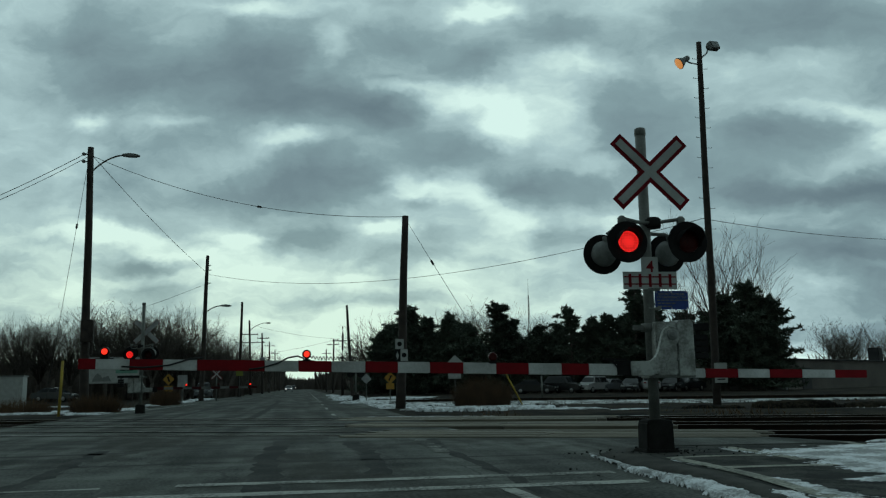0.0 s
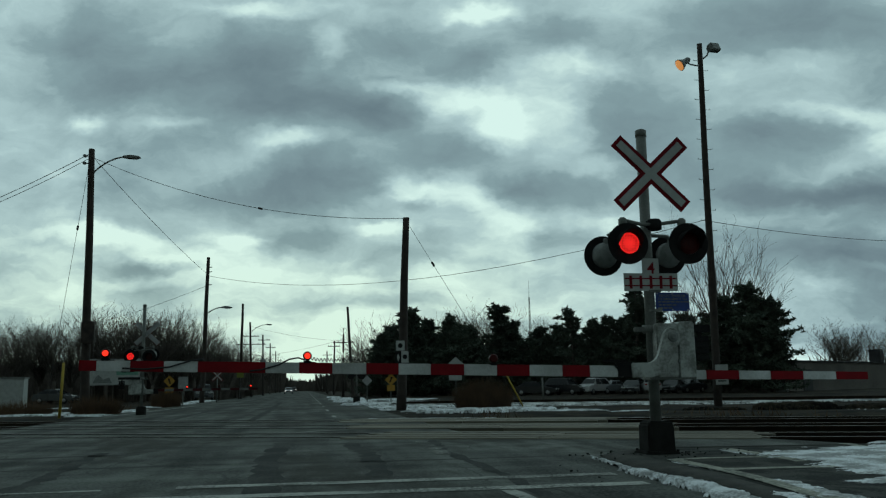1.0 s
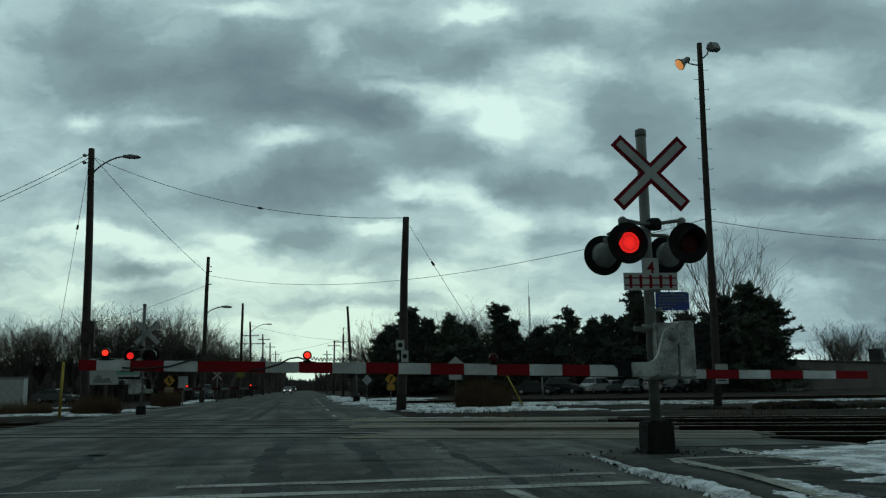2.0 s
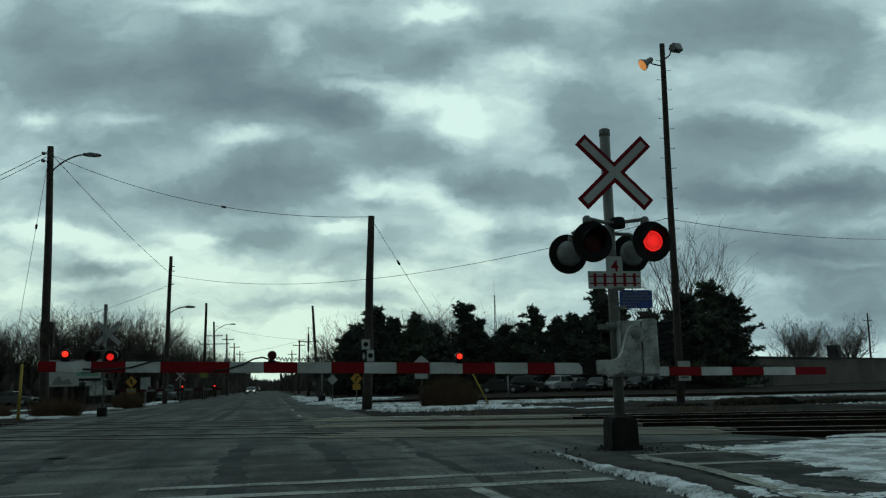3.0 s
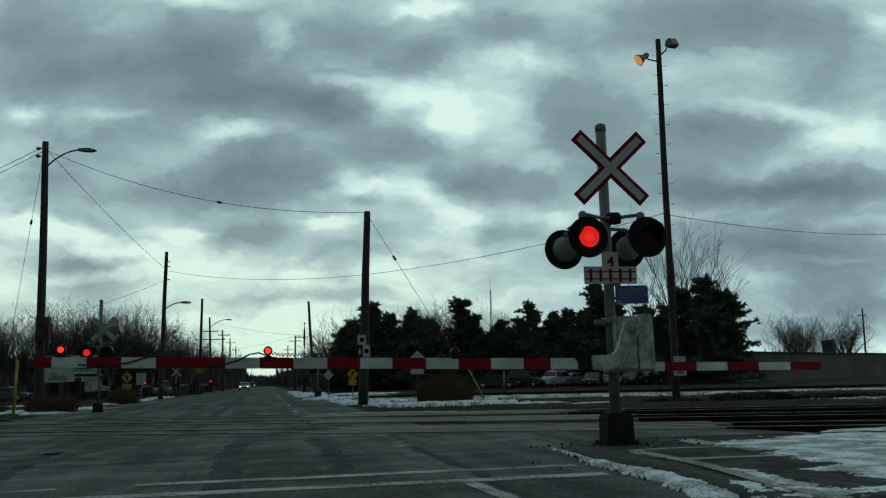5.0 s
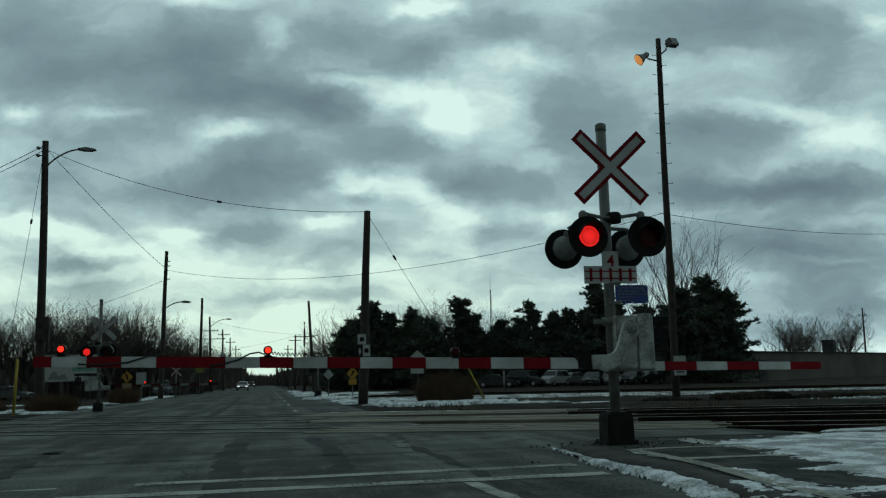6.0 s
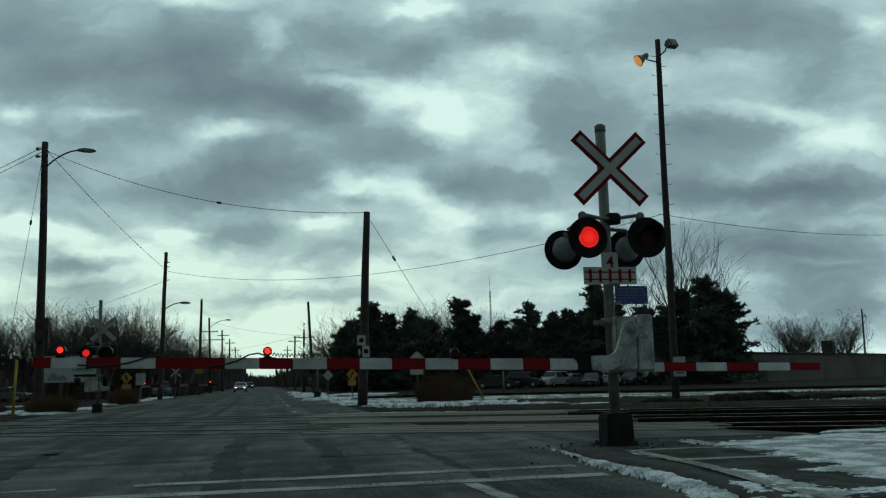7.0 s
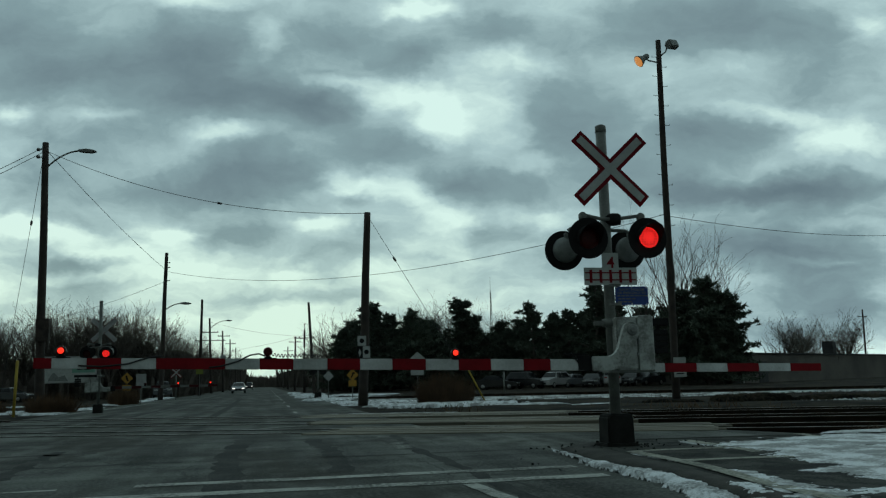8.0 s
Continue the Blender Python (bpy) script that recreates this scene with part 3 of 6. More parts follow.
def build_island():
    """Low boulevard strip and path at the near corner of the crossing, with its worn kerb."""
    top = 0.07
    outer = [(3.45, -20), (3.55, 5.0), (3.70, 6.4), (3.80, 7.4), (3.84, 8.2), (3.82, 9.1), (3.84, 9.8), (3.93, 11.0), (4.05, 11.75), (4.5, 12.2), (5.4, 12.4), (7.0, 12.15), (9.2, 11.85), (12.0, 11.05), (30, 6.1)]
    inner = [(3.72, -20), (3.82, 5.0), (3.96, 6.4), (4.08, 7.4), (4.16, 8.3), (4.20, 9.1), (4.25, 9.8), (4.33, 10.8), (4.36, 11.4), (4.66, 11.95), (5.4, 12.2), (7.0, 11.95), (9.2, 11.65), (12.0, 10.85), (30, 5.9)]
    bm = bmesh.new()
    slab(bm, inner + [(30, -20)], -0.2, top, "xy")
    structure("pavement", bm, PATH, "dark patched asphalt path on the raised corner", "pavement")
    bm = bmesh.new()
    rows = []
    for (a, b), (c, d) in zip(outer, inner):
        m = ((a * 2 + c) / 3, (b * 2 + d) / 3)
        rows.append([bm.verts.new((a, b, -0.1)), bm.verts.new((a, b, top * 0.55)), bm.verts.new((*m, top + 0.006)), bm.verts.new((c, d, top + 0.008)), bm.verts.new((c, d, -0.1))])
    for r0, r1 in zip(rows[:-1], rows[1:]):
        for k in range(4):
            bm.faces.new((r0[k], r1[k], r1[k + 1], r0[k + 1])).smooth = True
    bmesh.ops.recalc_face_normals(bm, faces=bm.faces)
    structure("kerb", bm, CONCRETE, "low worn concrete kerb round the corner", "kerb")
    for pts, w, lb in (([(4.47, 10.35), (4.42, 9.4), (4.40, 8.7), (4.35, 8.1), (4.22, 7.3), (4.14, 6.6), (4.05, 5.0)], 0.17, "pale worn concrete edging of the path"),
                       ([(7.86, 12.0), (7.60, 10.7), (7.25, 9.2), (6.7, 7.0), (6.2, 5.0)], 0.16, "pale worn concrete edging of the path")):
        strip("path_edging", pts, w, PAINT_PALE, lb, z=top + 0.012)
    for pts, w in (([(4.5, 10.36), (4.97, 10.42), (5.85, 10.34)], 0.19), ([(4.5, 9.03), (5.03, 9.02), (5.75, 8.95)], 0.19),
                   ([(5.89, 11.75), (5.86, 10.75), (5.76, 9.6)], 0.17)):
        strip("path_line", pts, w, PAINT_PALE, "pale painted line across the path", z=top + 0.006)


def snow_patch(name, cx, cy, rx, ry, z, height, seed, turn=0.0, label="patch of old melting snow", bite=0.55, cell=None, material=None):
    """Thin old snow, broken up by melting: cells of a fine sheet kept where the cover is deep enough."""
    cell = cell or max(0.03, min(rx, ry) / 14, max(rx, ry) / 90)
    c, s = math.cos(radians(turn)), math.sin(radians(turn))
    nx, ny = int(1.3 * rx / cell), int(1.3 * ry / cell)

    def depth(px, py):
        e = math.hypot(px / rx, py / ry)
        f = 1 / (4 * min(rx, ry) ** 0.5 + 0.3)
        n = noise.noise((px * 3 * f + seed, py * 5 * f, seed)) + 0.8 * noise.noise((px * 9 * f + seed, py * 15 * f, 4.0)) + 0.7 * noise.noise((px * 26 * f, py * 38 * f + seed, 9.0)) + 0.5 * noise.noise((px * 60 * f, py * 80 * f, seed))
        return 1.0 - e * e + bite * 1.5 * n
    bm = bmesh.new()
    at = {}

    def vert(i, j):
        if (i, j) not in at:
            px, py = i * cell, j * cell
            d = depth(px, py)
            h = -0.015 + height * (1 - math.exp(-2.2 * max(0.0, d))) if d > 0 else -0.015
            at[i, j] = bm.verts.new((cx + c * px - s * py, cy + s * px + c * py, z + h))
        return at[i, j]
    for i in range(-nx, nx):
        for j in range(-ny, ny):
            if depth((i + 0.5) * cell, (j + 0.5) * cell) > -0.03:
                bm.faces.new((vert(i, j), vert(i + 1, j), vert(i + 1, j + 1), vert(i, j + 1))).smooth = True
    return tagged(part(name, bm, material or SNOW), label, "earth" if material is EARTH else "snow", "earth mounds" if material is EARTH else "snow patches", "stuff")


def build_tracks():
    reach0, reach1 = -90, 140
    bm = bmesh.new()
    slab(bm, [tuple(on_tracks(reach0, 15.6))[:2], tuple(on_tracks(reach1, 15.6))[:2], tuple(on_tracks(reach1, 28.4))[:2], tuple(on_tracks(reach0, 28.4))[:2]], -0.4, -0.165, "xy")
    structure("track_bed", bm, BALLAST, "dark stained ballast under the rails", "ballast")
    tie = bmesh.new()
    box(tie, (0, 0, 0), (0.22, 2.6, 0.16))
    tie_mesh = mesh_of(tie, "tie", TIE)
    turn = math.degrees(math.atan2(ALONG.y, ALONG.x))
    for q in TRACK_STARTS:
        root = thing("railway_track", pose(*on_tracks(0, q + GAUGE / 2, 0), 0, 0, turn), "rusty steel railway track on dark ties and ballast", "railway track", "tracks of the crossing")
        for side in (-GAUGE / 2, GAUGE / 2):
            r = bmesh.new()
            prof = [(-0.07, -0.15), (0.07, -0.15), (0.07, -0.135), (0.012, -0.11), (0.012, -0.04), (0.036, -0.03), (0.036, 0.008), (0.028, 0.015), (-0.028, 0.015), (-0.036, 0.008), (-0.036, -0.03), (-0.012, -0.04), (-0.012, -0.11), (-0.07, -0.135)]
            slab(r, [(side + a, b) for a, b in prof], reach0, reach1, "yz")
            rail = part("rail", r, RUST, root, "dark rusty steel rail")
            r = bmesh.new()
            box(r, ((reach0 + reach1) / 2, side, 0.0155), (reach1 - reach0, 0.05, 0.004))
            part("running_surface", r, STEEL_RAIL, rail, "bright worn running surface")
        # flat strips laid on the road; the groove's darkness is in their colour
        for side in (-GAUGE / 2 + 0.085, GAUGE / 2 - 0.085, GAUGE / 2 + 0.06):
            r = bmesh.new()
            a0 = (ROAD_LEFT + 0.2 - 0.41 * (q + GAUGE / 2)) / 0.912
            box(r, (a0 + 7.5, side, -0.001), (15.0, 0.085, 0.012))
            part("flangeway", r, FLANGEWAY, root, "flat dark strip in place of the groove beside the rail")
        for k in range(14, 70):
            t = new("tie", tie_mesh)
            t.parent = root
            t.matrix_basis = pose(k * 0.6 - 0.3 - 3.0, 0, -0.235)
    root = thing("railway_track", pose(*on_tracks(0, 56.3, 0), 0, 0, turn), "rusty siding rails in front of the parked cars", "railway track", "tracks of the crossing")
    for side in (-GAUGE / 2, GAUGE / 2):
        r = bmesh.new()
        box(r, (50, side, -0.01), (136, 0.07, 0.15), bevel=0.01)
        part("rail", r, RUST, root, "rusty siding rail")
    # timber crossing planks between and beside the rails
    plank = bmesh.new()
    box(plank, (0, 0, 0), (1, 1, 1))
    bmesh.ops.bevel(plank, geom=plank.edges[:], offset=0.02, segments=1, affect="EDGES")
    plank_mesh = mesh_of(plank, "plank", TIMBER)
    rng = random.Random(4)
    deck = thing("crossing_deck", pose(0, 0, 0, 0, 0, turn), "weathered timber planks laid between the rails of the crossing", "crossing deck")
    for n, q in enumerate(TRACK_STARTS):
        offsets = [-0.42, -0.20, 0.28, 0.56, 0.86, 1.16, 1.64, 1.86]
        for o in offsets:
            a0 = -4.6 - 0.45 * (q - 17)
            x0, x1 = a0 - 1.9 + rng.uniform(-0.25, 0.25), a0 + 6.1 + rng.uniform(-0.25, 0.25)
            for s0, s1 in ((x0, (x0 + x1) / 2 - 0.01), ((x0 + x1) / 2 + 0.01, x1)):
                p = new("plank", plank_mesh)
                p.parent = deck
                p.matrix_basis = Matrix.Translation(((s0 + s1) / 2, q + o, -0.055 + rng.uniform(-0.004, 0.008))) @ Matrix.Diagonal((s1 - s0, 0.21 if o in (-0.42, -0.2, 1.64, 1.86) else 0.26, 0.15, 1))


# ------------------------------------------------------------------ the level crossing's signal and gates
def lamp_head(root, x, y, z, front, lit=True):
    """A flashing lamp: round black background, visor, lens, housing. front: -1 faces -y, 1 faces +y. Returns the lit disc."""
    f = Vector((0, front, 0))
    bm = bmesh.new()
    lathe(bm, [(0.278, 0.0), (0.285, 0.004), (0.285, 0.012), (0.278, 0.016)], (x, y, z), f, 40)
    back = part("background_disc", bm, BLACK, root, "round flat-black backing disc")
    bm = bmesh.new()
    lathe(bm, [(0.13, 0.0), (0.175, 0.005), (0.185, 0.04), (0.165, 0.12), (0.10, 0.165), (0.03, 0.175)], (x, y, z), -f, 32)
    box(bm, (x, y - front * 0.1, z + 0.19), (0.05, 0.06, 0.10), bevel=0.01)
    part("housing", bm, GREY_CAST, root, "grey cast lamp housing")
    bm = bmesh.new()
    n = 26
    rows = []
    for d in (0.016, 0.30):
        row = []
        for k in range(n + 1):
            a = radians(-25 + 230 * k / n)
            dd = d if d < 0.1 else 0.10 + 0.20 * max(0.0, math.sin(max(0.0, min(math.pi, a)))) ** 0.6
            row.append((Vector((x + 0.172 * math.cos(a), y + front * dd, z + 0.172 * math.sin(a))), Vector((x + 0.166 * math.cos(a), y + front * dd, z + 0.166 * math.sin(a)))))
        rows.append([(bm.verts.new(p), bm.verts.new(q)) for p, q in row])
    for k in range(n):
        a, b, c, d = rows[0][k], rows[0][k + 1], rows[1][k + 1], rows[1][k]
        bm.faces.new((a[0], b[0], c[0], d[0])).smooth = True
        bm.faces.new((a[1], d[1], c[1], b[1])).smooth = True
        bm.faces.new((d[0], c[0], c[1], d[1]))
    part("visor", bm, BLACK, root, "black hood over the lens")
    bm = bmesh.new()
    lathe(bm, [(0.155, 0.0), (0.15, 0.012), (0.09, 0.022), (0.02, 0.025)], (x, y + front * 0.016, z), f, 32)
    part("lens", bm, LENS_OFF, root, "dark red lens")
    if not lit:
        return None
    bm = bmesh.new()
    lathe(bm, [(0.143, 0.0), (0.141, 0.006), (0.08, 0.013), (0.02, 0.016)], (0, 0, 0), f, 32)
    disc = part("lit_lens", bm, LED_RED, root, "lit red lamp")
    disc.matrix_basis = pose(x, y + front * 0.005, z)
    return disc


def crossbuck(root, x, y, z, front, size=1.36):
    """Two crossed white blades with red edging."""
    for k, a in enumerate((43.5, -43.5)):
        rot = Matrix.Rotation(radians(a), 3, "Y")
        yy = y + front * (0.012 + 0.008 * k)
        bm = bmesh.new()
        box(bm, (x, yy, z), (size, 0.006, 0.215), rot)
        b = part("blade", bm, SIGN_RED, root, "white crossbuck blade edged in red")
        bm = bmesh.new()
        box(bm, (x, y + front * (0.026 + 0.002 * k), z), (size - 0.105, 0.004, 0.108), rot)
        part("blade_face", bm, SIGN_WHITE, b, "white reflective face")
        bm = bmesh.new()
        box(bm, (x, yy - front * 0.005, z), (size - 0.02, 0.004, 0.20), rot)
        part("blade_back", bm, SIGN_BACK, b, "bare aluminium back")


def crossing_signal(m, label, plates=True, mast_top=4.37, cross=(0.075, 3.774), drop=0.0, rear=(-0.53, 0.42)):
    """Mast, crossbuck, two pairs of lamps, base. Front faces -y of its own space."""
    root = thing("crossing_signal", m, label, "railway signal", "crossing signals")
    bm = bmesh.new()
    tube(bm, (0, 0, 0.30), (0, 0, mast_top), 0.073, 0.073, 20)
    lathe(bm, [(0.079, 0.0), (0.079, 0.09), (0.05, 0.11)], (0, 0, mast_top - 0.04), (0, 0, 1), 20)
    part("mast", bm, GALV, root, "galvanised steel mast with a cap")
    bm = bmesh.new()
    # flared cast base with bolts
    slab(bm, [(-0.19, -0.05), (0.19, -0.05), (0.182, 0.33), (0.15, 0.37), (-0.15, 0.37), (-0.182, 0.33)], -0.18, 0.18)
    bmesh.ops.bevel(bm, geom=bm.edges[:], offset=0.02, segments=2, affect="EDGES")
    for sx in (-0.205, 0.205):
        for sy in (-0.205, 0.205):
            tube(bm, (sx, sy, -0.02), (sx, sy, 0.0), 0.02, 0.02, 6)
    part("junction_base", bm, CONCRETE_DARK, root, "dark cast junction-box base")
    bm = bmesh.new()
    box(bm, (0, 0, -0.05), (0.46, 0.46, 0.06), bevel=0.015)
    part("foundation", bm, CONCRETE_DARK, root, "low concrete foundation")
    crossbuck(root, cross[0], -0.09, cross[1], -1)
    # cross pipe with the lamp hangers
    bm = bmesh.new()
    pipe(bm, [(-0.40, -0.12, 3.06 - drop), (-0.36, -0.12, 3.10 - drop), (-0.1, -0.10, 3.05 - drop), (0.1, -0.10, 3.05 - drop), (0.46, -0.12, 3.10 - drop), (0.50, -0.12, 3.06 - drop)], 0.026, 10)
    pipe(bm, [(-0.50, 0.16, 2.93 - drop), (-0.46, 0.16, 2.96 - drop), (0.36, 0.16, 2.93 - drop), (0.42, 0.16, 2.90 - drop)], 0.026, 10)
    for x in (-0.38, 0.48):
        lathe(bm, [(0.05, 0), (0.06, 0.03), (0.06, 0.09), (0.03, 0.12)], (x, -0.12, 3.02 - drop), (0, 0, 1), 12)
    part("cross_pipe", bm, GALV, root, "steel cross pipe carrying the lamps")
    bm = bmesh.new()
    lathe(bm, [(0.10, 0), (0.11, 0.03), (0.11, 0.12), (0.085, 0.15)], (0.10, -0.05, 2.98 - drop), (0, 0, 1), 16)
    box(bm, (0.06, 0, 3.05 - drop), (0.2, 0.2, 0.10), bevel=0.02)
    part("crossarm_box", bm, BLACK, root, "dark cable junction box")
    lamps = {"fl": lamp_head(root, -0.37, -0.26, 2.75 - drop, -1), "fr": lamp_head(root, 0.50, -0.26, 2.76 - drop, -1)}
    lamps["bl"] = lamp_head(root, rear[0], 0.28, 2.66 - drop, 1)
    lamps["br"] = lamp_head(root, rear[1], 0.28, 2.67 - drop, 1)
    if plates:
        bm = bmesh.new()
        box(bm, (0.005, -0.082, 2.45), (0.245, 0.004, 0.25), bevel=0.001)
        plate = part("number_plate", bm, SIGN_WHITE, root, "white plate with a red figure 4")
        lettering(plate, "4", 0.01, -0.087, 2.365, 0.22, SIGN_RED)
        bm = bmesh.new()
        box(bm, (0.0, -0.085, 2.245), (0.78, 0.004, 0.245))
        plate = part("tracks_plate", bm, SIGN_WHITE, root, "white plate showing a red railway track")
        bm = bmesh.new()
        for z in (2.195, 2.295):
            box(bm, (0.0, -0.089, z), (0.75, 0.003, 0.018))
        for k in range(5):
            box(bm, (0.0 + (k - 2) * 0.145, -0.0895, 2.245), (0.04, 0.003, 0.18))
        part("track_symbol", bm, SIGN_RED, plate, "red track symbol")
        bm = bmesh.new()
        slab(bm, [(0.065, 1.845), (0.52, 1.845), (0.535, 1.86), (0.535, 2.085), (0.52, 2.10), (0.065, 2.10), (0.05, 2.085), (0.05, 1.86)], -0.10, -0.094)
        plate = part("emergency_plate", bm, SIGN_BLUE, root, "blue notice plate with rows of white writing")
        bm = bmesh.new()
        rng = random.Random(3)
        for k, words in enumerate(("REPORT PROBLEM", "OR EMERGENCY TO")):
            lettering(plate, words, 0.29, -0.1015, 2.04 - k * 0.044, 0.046, DIM_WHITE, 0.0005)
        for k, (a, b) in ((2, (0.08, 0.50)), (3, (0.09, 0.32)), (4, (0.08, 0.26))):
            x = a
            while x < b:
                w = rng.uniform(0.03, 0.075)
                box(bm, (min(x + w / 2, b), -0.1025, 2.055 - k * 0.042), (w, 0.002, 0.017))
                x += w + 0.014
        part("writing", bm, DIM_WHITE, plate, "rows of white writing")
        for x in (0.075, 0.29, 0.51):
            for z in (1.862, 2.083):
                bm = bmesh.new()
                lathe(bm, [(0.009, 0), (0.007, 0.006)], (x, -0.10, z), (0, -1, 0), 8)
                part("bolt", bm, SIGN_WHITE, plate, "bright bolt head")
        for z in (1.86, 2.12):
            bm = bmesh.new()
            box(bm, (0.05, -0.06, z), (0.17, 0.1, 0.035), bevel=0.005)
            part("bracket", bm, GALV, root)
    return root, lamps


def lettering(parent, text, x, y, z, size, material, bold=0.004):
    """Figures in the built-in face, standing upright and facing -y."""
    cu = bpy.data.curves.new("figure", "FONT")
    cu.body, cu.size, cu.extrude, cu.align_x, cu.offset = text, size, 0.0015, "CENTER", bold
    tmp = new("figure", cu)
    deps = bpy.context.evaluated_depsgraph_get()
    me = bpy.data.meshes.new_from_object(tmp.evaluated_get(deps))
    bpy.data.objects.remove(tmp)
    me.materials.clear()
    me.materials.append(material)
    ob = new("figure", me)
    ob.parent = parent
    ob.matrix_basis = pose(x, y, z, 90, 0, 0)
    return ob


def arm_light(root, x, y, z, back=False):
    """A small red warning lamp on the arm, with a lit core that can be drawn in behind its dark lens."""
    bm = bmesh.new()
    box(bm, (x, y, z - 0.075), (0.10, 0.07, 0.03), bevel=0.008)
    box(bm, (x, y + 0.02, z - 0.04), (0.05, 0.03, 0.07), bevel=0.006)
    for s in (-1, 1):
        box(bm, (x + s * 0.07, y, z - 0.082), (0.07, 0.03, 0.012), bevel=0.003)
    mount = part("lamp_mount", bm, BLACK, root, "black lamp bracket")
    bm = bmesh.new()
    lathe(bm, [(0.042, -0.03), (0.056, -0.02), (0.056, 0.02), (0.042, 0.035)], (x, y, z), (0, -1, 0), 20)
    part("lamp_lens", bm, LENS_OFF, mount, "dark red lens")
    bm = bmesh.new()
    lathe(bm, [(0.036, 0.0), (0.034, 0.006), (0.018, 0.012)], (0, 0, 0), (0, 1 if back else -1, 0), 20)
    core = part("lamp_core", bm, LAMP_RED, root, "lit red arm lamp")
    core.matrix_basis = pose(x, y + (0.031 if back else -0.036), z)
    return core


def barrier_gate(m, label, stripes, lights, arm_z, tip_rise, depth=0.13, body=True, y=-0.33, back=False, bands=(ARM_RED, ARM_WHITE)):
    """Gate: cast bracket on a white mechanism box, and a striped arm running towards -x."""
    root = thing("barrier_gate", m, label, "level crossing gate", "crossing gates")
    if body:
        bm = bmesh.new()
        box(bm, (0.15, -0.06, 1.31), (0.30, 0.34, 0.72), bevel=0.02)
        bodyp = part("mechanism_box", bm, ALU_WHITE, root, "grimy white mechanism box")
        bm = bmesh.new()
        slab(bm, [(0.305, 0.94), (0.52, 0.94), (0.535, 0.955), (0.53, 1.66), (0.50, 1.695), (0.33, 1.69), (0.305, 1.66)], -0.24, 0.12)
        bmesh.ops.bevel(bm, geom=bm.edges[:], offset=0.008, segments=1, affect="EDGES")
        door = part("cover", bm, ALU_WHITE, bodyp, "white cover with a hinge line")
        for z in (1.16, 1.45):
            bm = bmesh.new()
            box(bm, (0.29, -0.245, z), (0.035, 0.02, 0.05), bevel=0.004)
            part("latch", bm, GREY_CAST, bodyp)
        bm = bmesh.new()
        box(bm, (0.22, -0.05, 0.935), (0.66, 0.30, 0.04), bevel=0.01)
        box(bm, (0.02, -0.02, 1.0), (0.20, 0.22, 0.10), bevel=0.01)
        part("clamp", bm, GALV, root, "steel clamp fixing the box to the mast")
        bm = bmesh.new()
        tube(bm, (0, 0, 1.55), (0.0, 0, 1.66), 0.105, 0.105, 16)
        box(bm, (-0.16, -0.02, 1.60), (0.16, 0.05, 0.07), bevel=0.01)
        part("collar", bm, GALV, root, "steel collar round the mast")
        bm = bmesh.new()
        outline = [(-0.43, 1.14), (-0.17, 1.14), (-0.10, 1.17), (-0.05, 1.24), (0.03, 1.49), (0.06, 1.56), (0.12, 1.595), (0.20, 1.585), (0.25, 1.54), (0.265, 1.47), (0.25, 1.40),
                   (0.06, 1.09), (0.01, 1.02), (-0.08, 0.965), (-0.18, 0.945), (-0.43, 0.95)]
        slab(bm, outline, -0.39, -0.29)
        bmesh.ops.bevel(bm, geom=bm.edges[:], offset=0.01, segments=2, affect="EDGES")
        br = part("arm_bracket", bm, ALU_WHITE, root, "curved white cast bracket")
        bm = bmesh.new()
        lathe(bm, [(0.075, 0), (0.075, 0.025), (0.06, 0.03), (0.035, 0.032), (0.03, 0.05)], (0.155, -0.385, 1.485), (0, -1, 0), 24)
        part("pivot", bm, GREY_CAST, br, "dark round pivot")
        bm = bmesh.new()
        # shear-pin adapter and struts at the root of the arm
        box(bm, (-0.50, -0.33, 1.05), (0.26, 0.05, 0.20), bevel=0.01)
        box(bm, (-0.62, -0.30, 1.17), (0.34, 0.02, 0.025), Matrix.Rotation(radians(2), 3, "Y"))
        box(bm, (-0.66, -0.36, 1.12), (0.17, 0.02, 0.02), Matrix.Rotation(radians(52), 3, "Y"))
        part("arm_adapter", bm, BLACK, root, "dark steel arm adapter")
        bm = bmesh.new()
        # counterweight beams and second drive behind the mast
        for yy in (0.16, 0.24):
            box(bm, (0.50, yy, 1.62), (0.90, 0.02, 0.10), bevel=0.004)
        for k in range(4):
            box(bm, (0.80, 0.2, 1.22 + k * 0.085), (0.25, 0.10, 0.075), bevel=0.006)
        box(bm, (0.80, 0.2, 1.42), (0.05, 0.04, 0.5))
        part("counterweight", bm, BLACK, root, "stack of dark counterweight plates")
    x_root, x_tip = stripes[-1][1], stripes[0][0]
    bm = bmesh.new()
    slab(bm, [(x_tip + 0.02, arm_z + tip_rise - 0.03), (x_root, arm_z - 0.03), (x_root, arm_z + 0.03), (x_tip + 0.02, arm_z + tip_rise + 0.03)], y - 0.012, y + 0.012)
    arm = part("arm", bm, ALU_WHITE, root, "long slender gate arm in red and white bands")
    for a, b, red in stripes:
        f0, f1 = (x_root - a) / (x_root - x_tip), (x_root - b) / (x_root - x_tip)
        bm = bmesh.new()
        za, zb = arm_z + tip_rise * f0, arm_z + tip_rise * f1
        ha, hb = depth / 2 * (1 - 0.16 * f0), depth / 2 * (1 - 0.16 * f1)
        slab(bm, [(a, za - ha), (b, zb - hb), (b, zb + hb), (a, za + ha)], y - 0.022, y + 0.022)
        bmesh.ops.bevel(bm, geom=bm.edges[:], offset=0.006, segments=2, affect="EDGES")
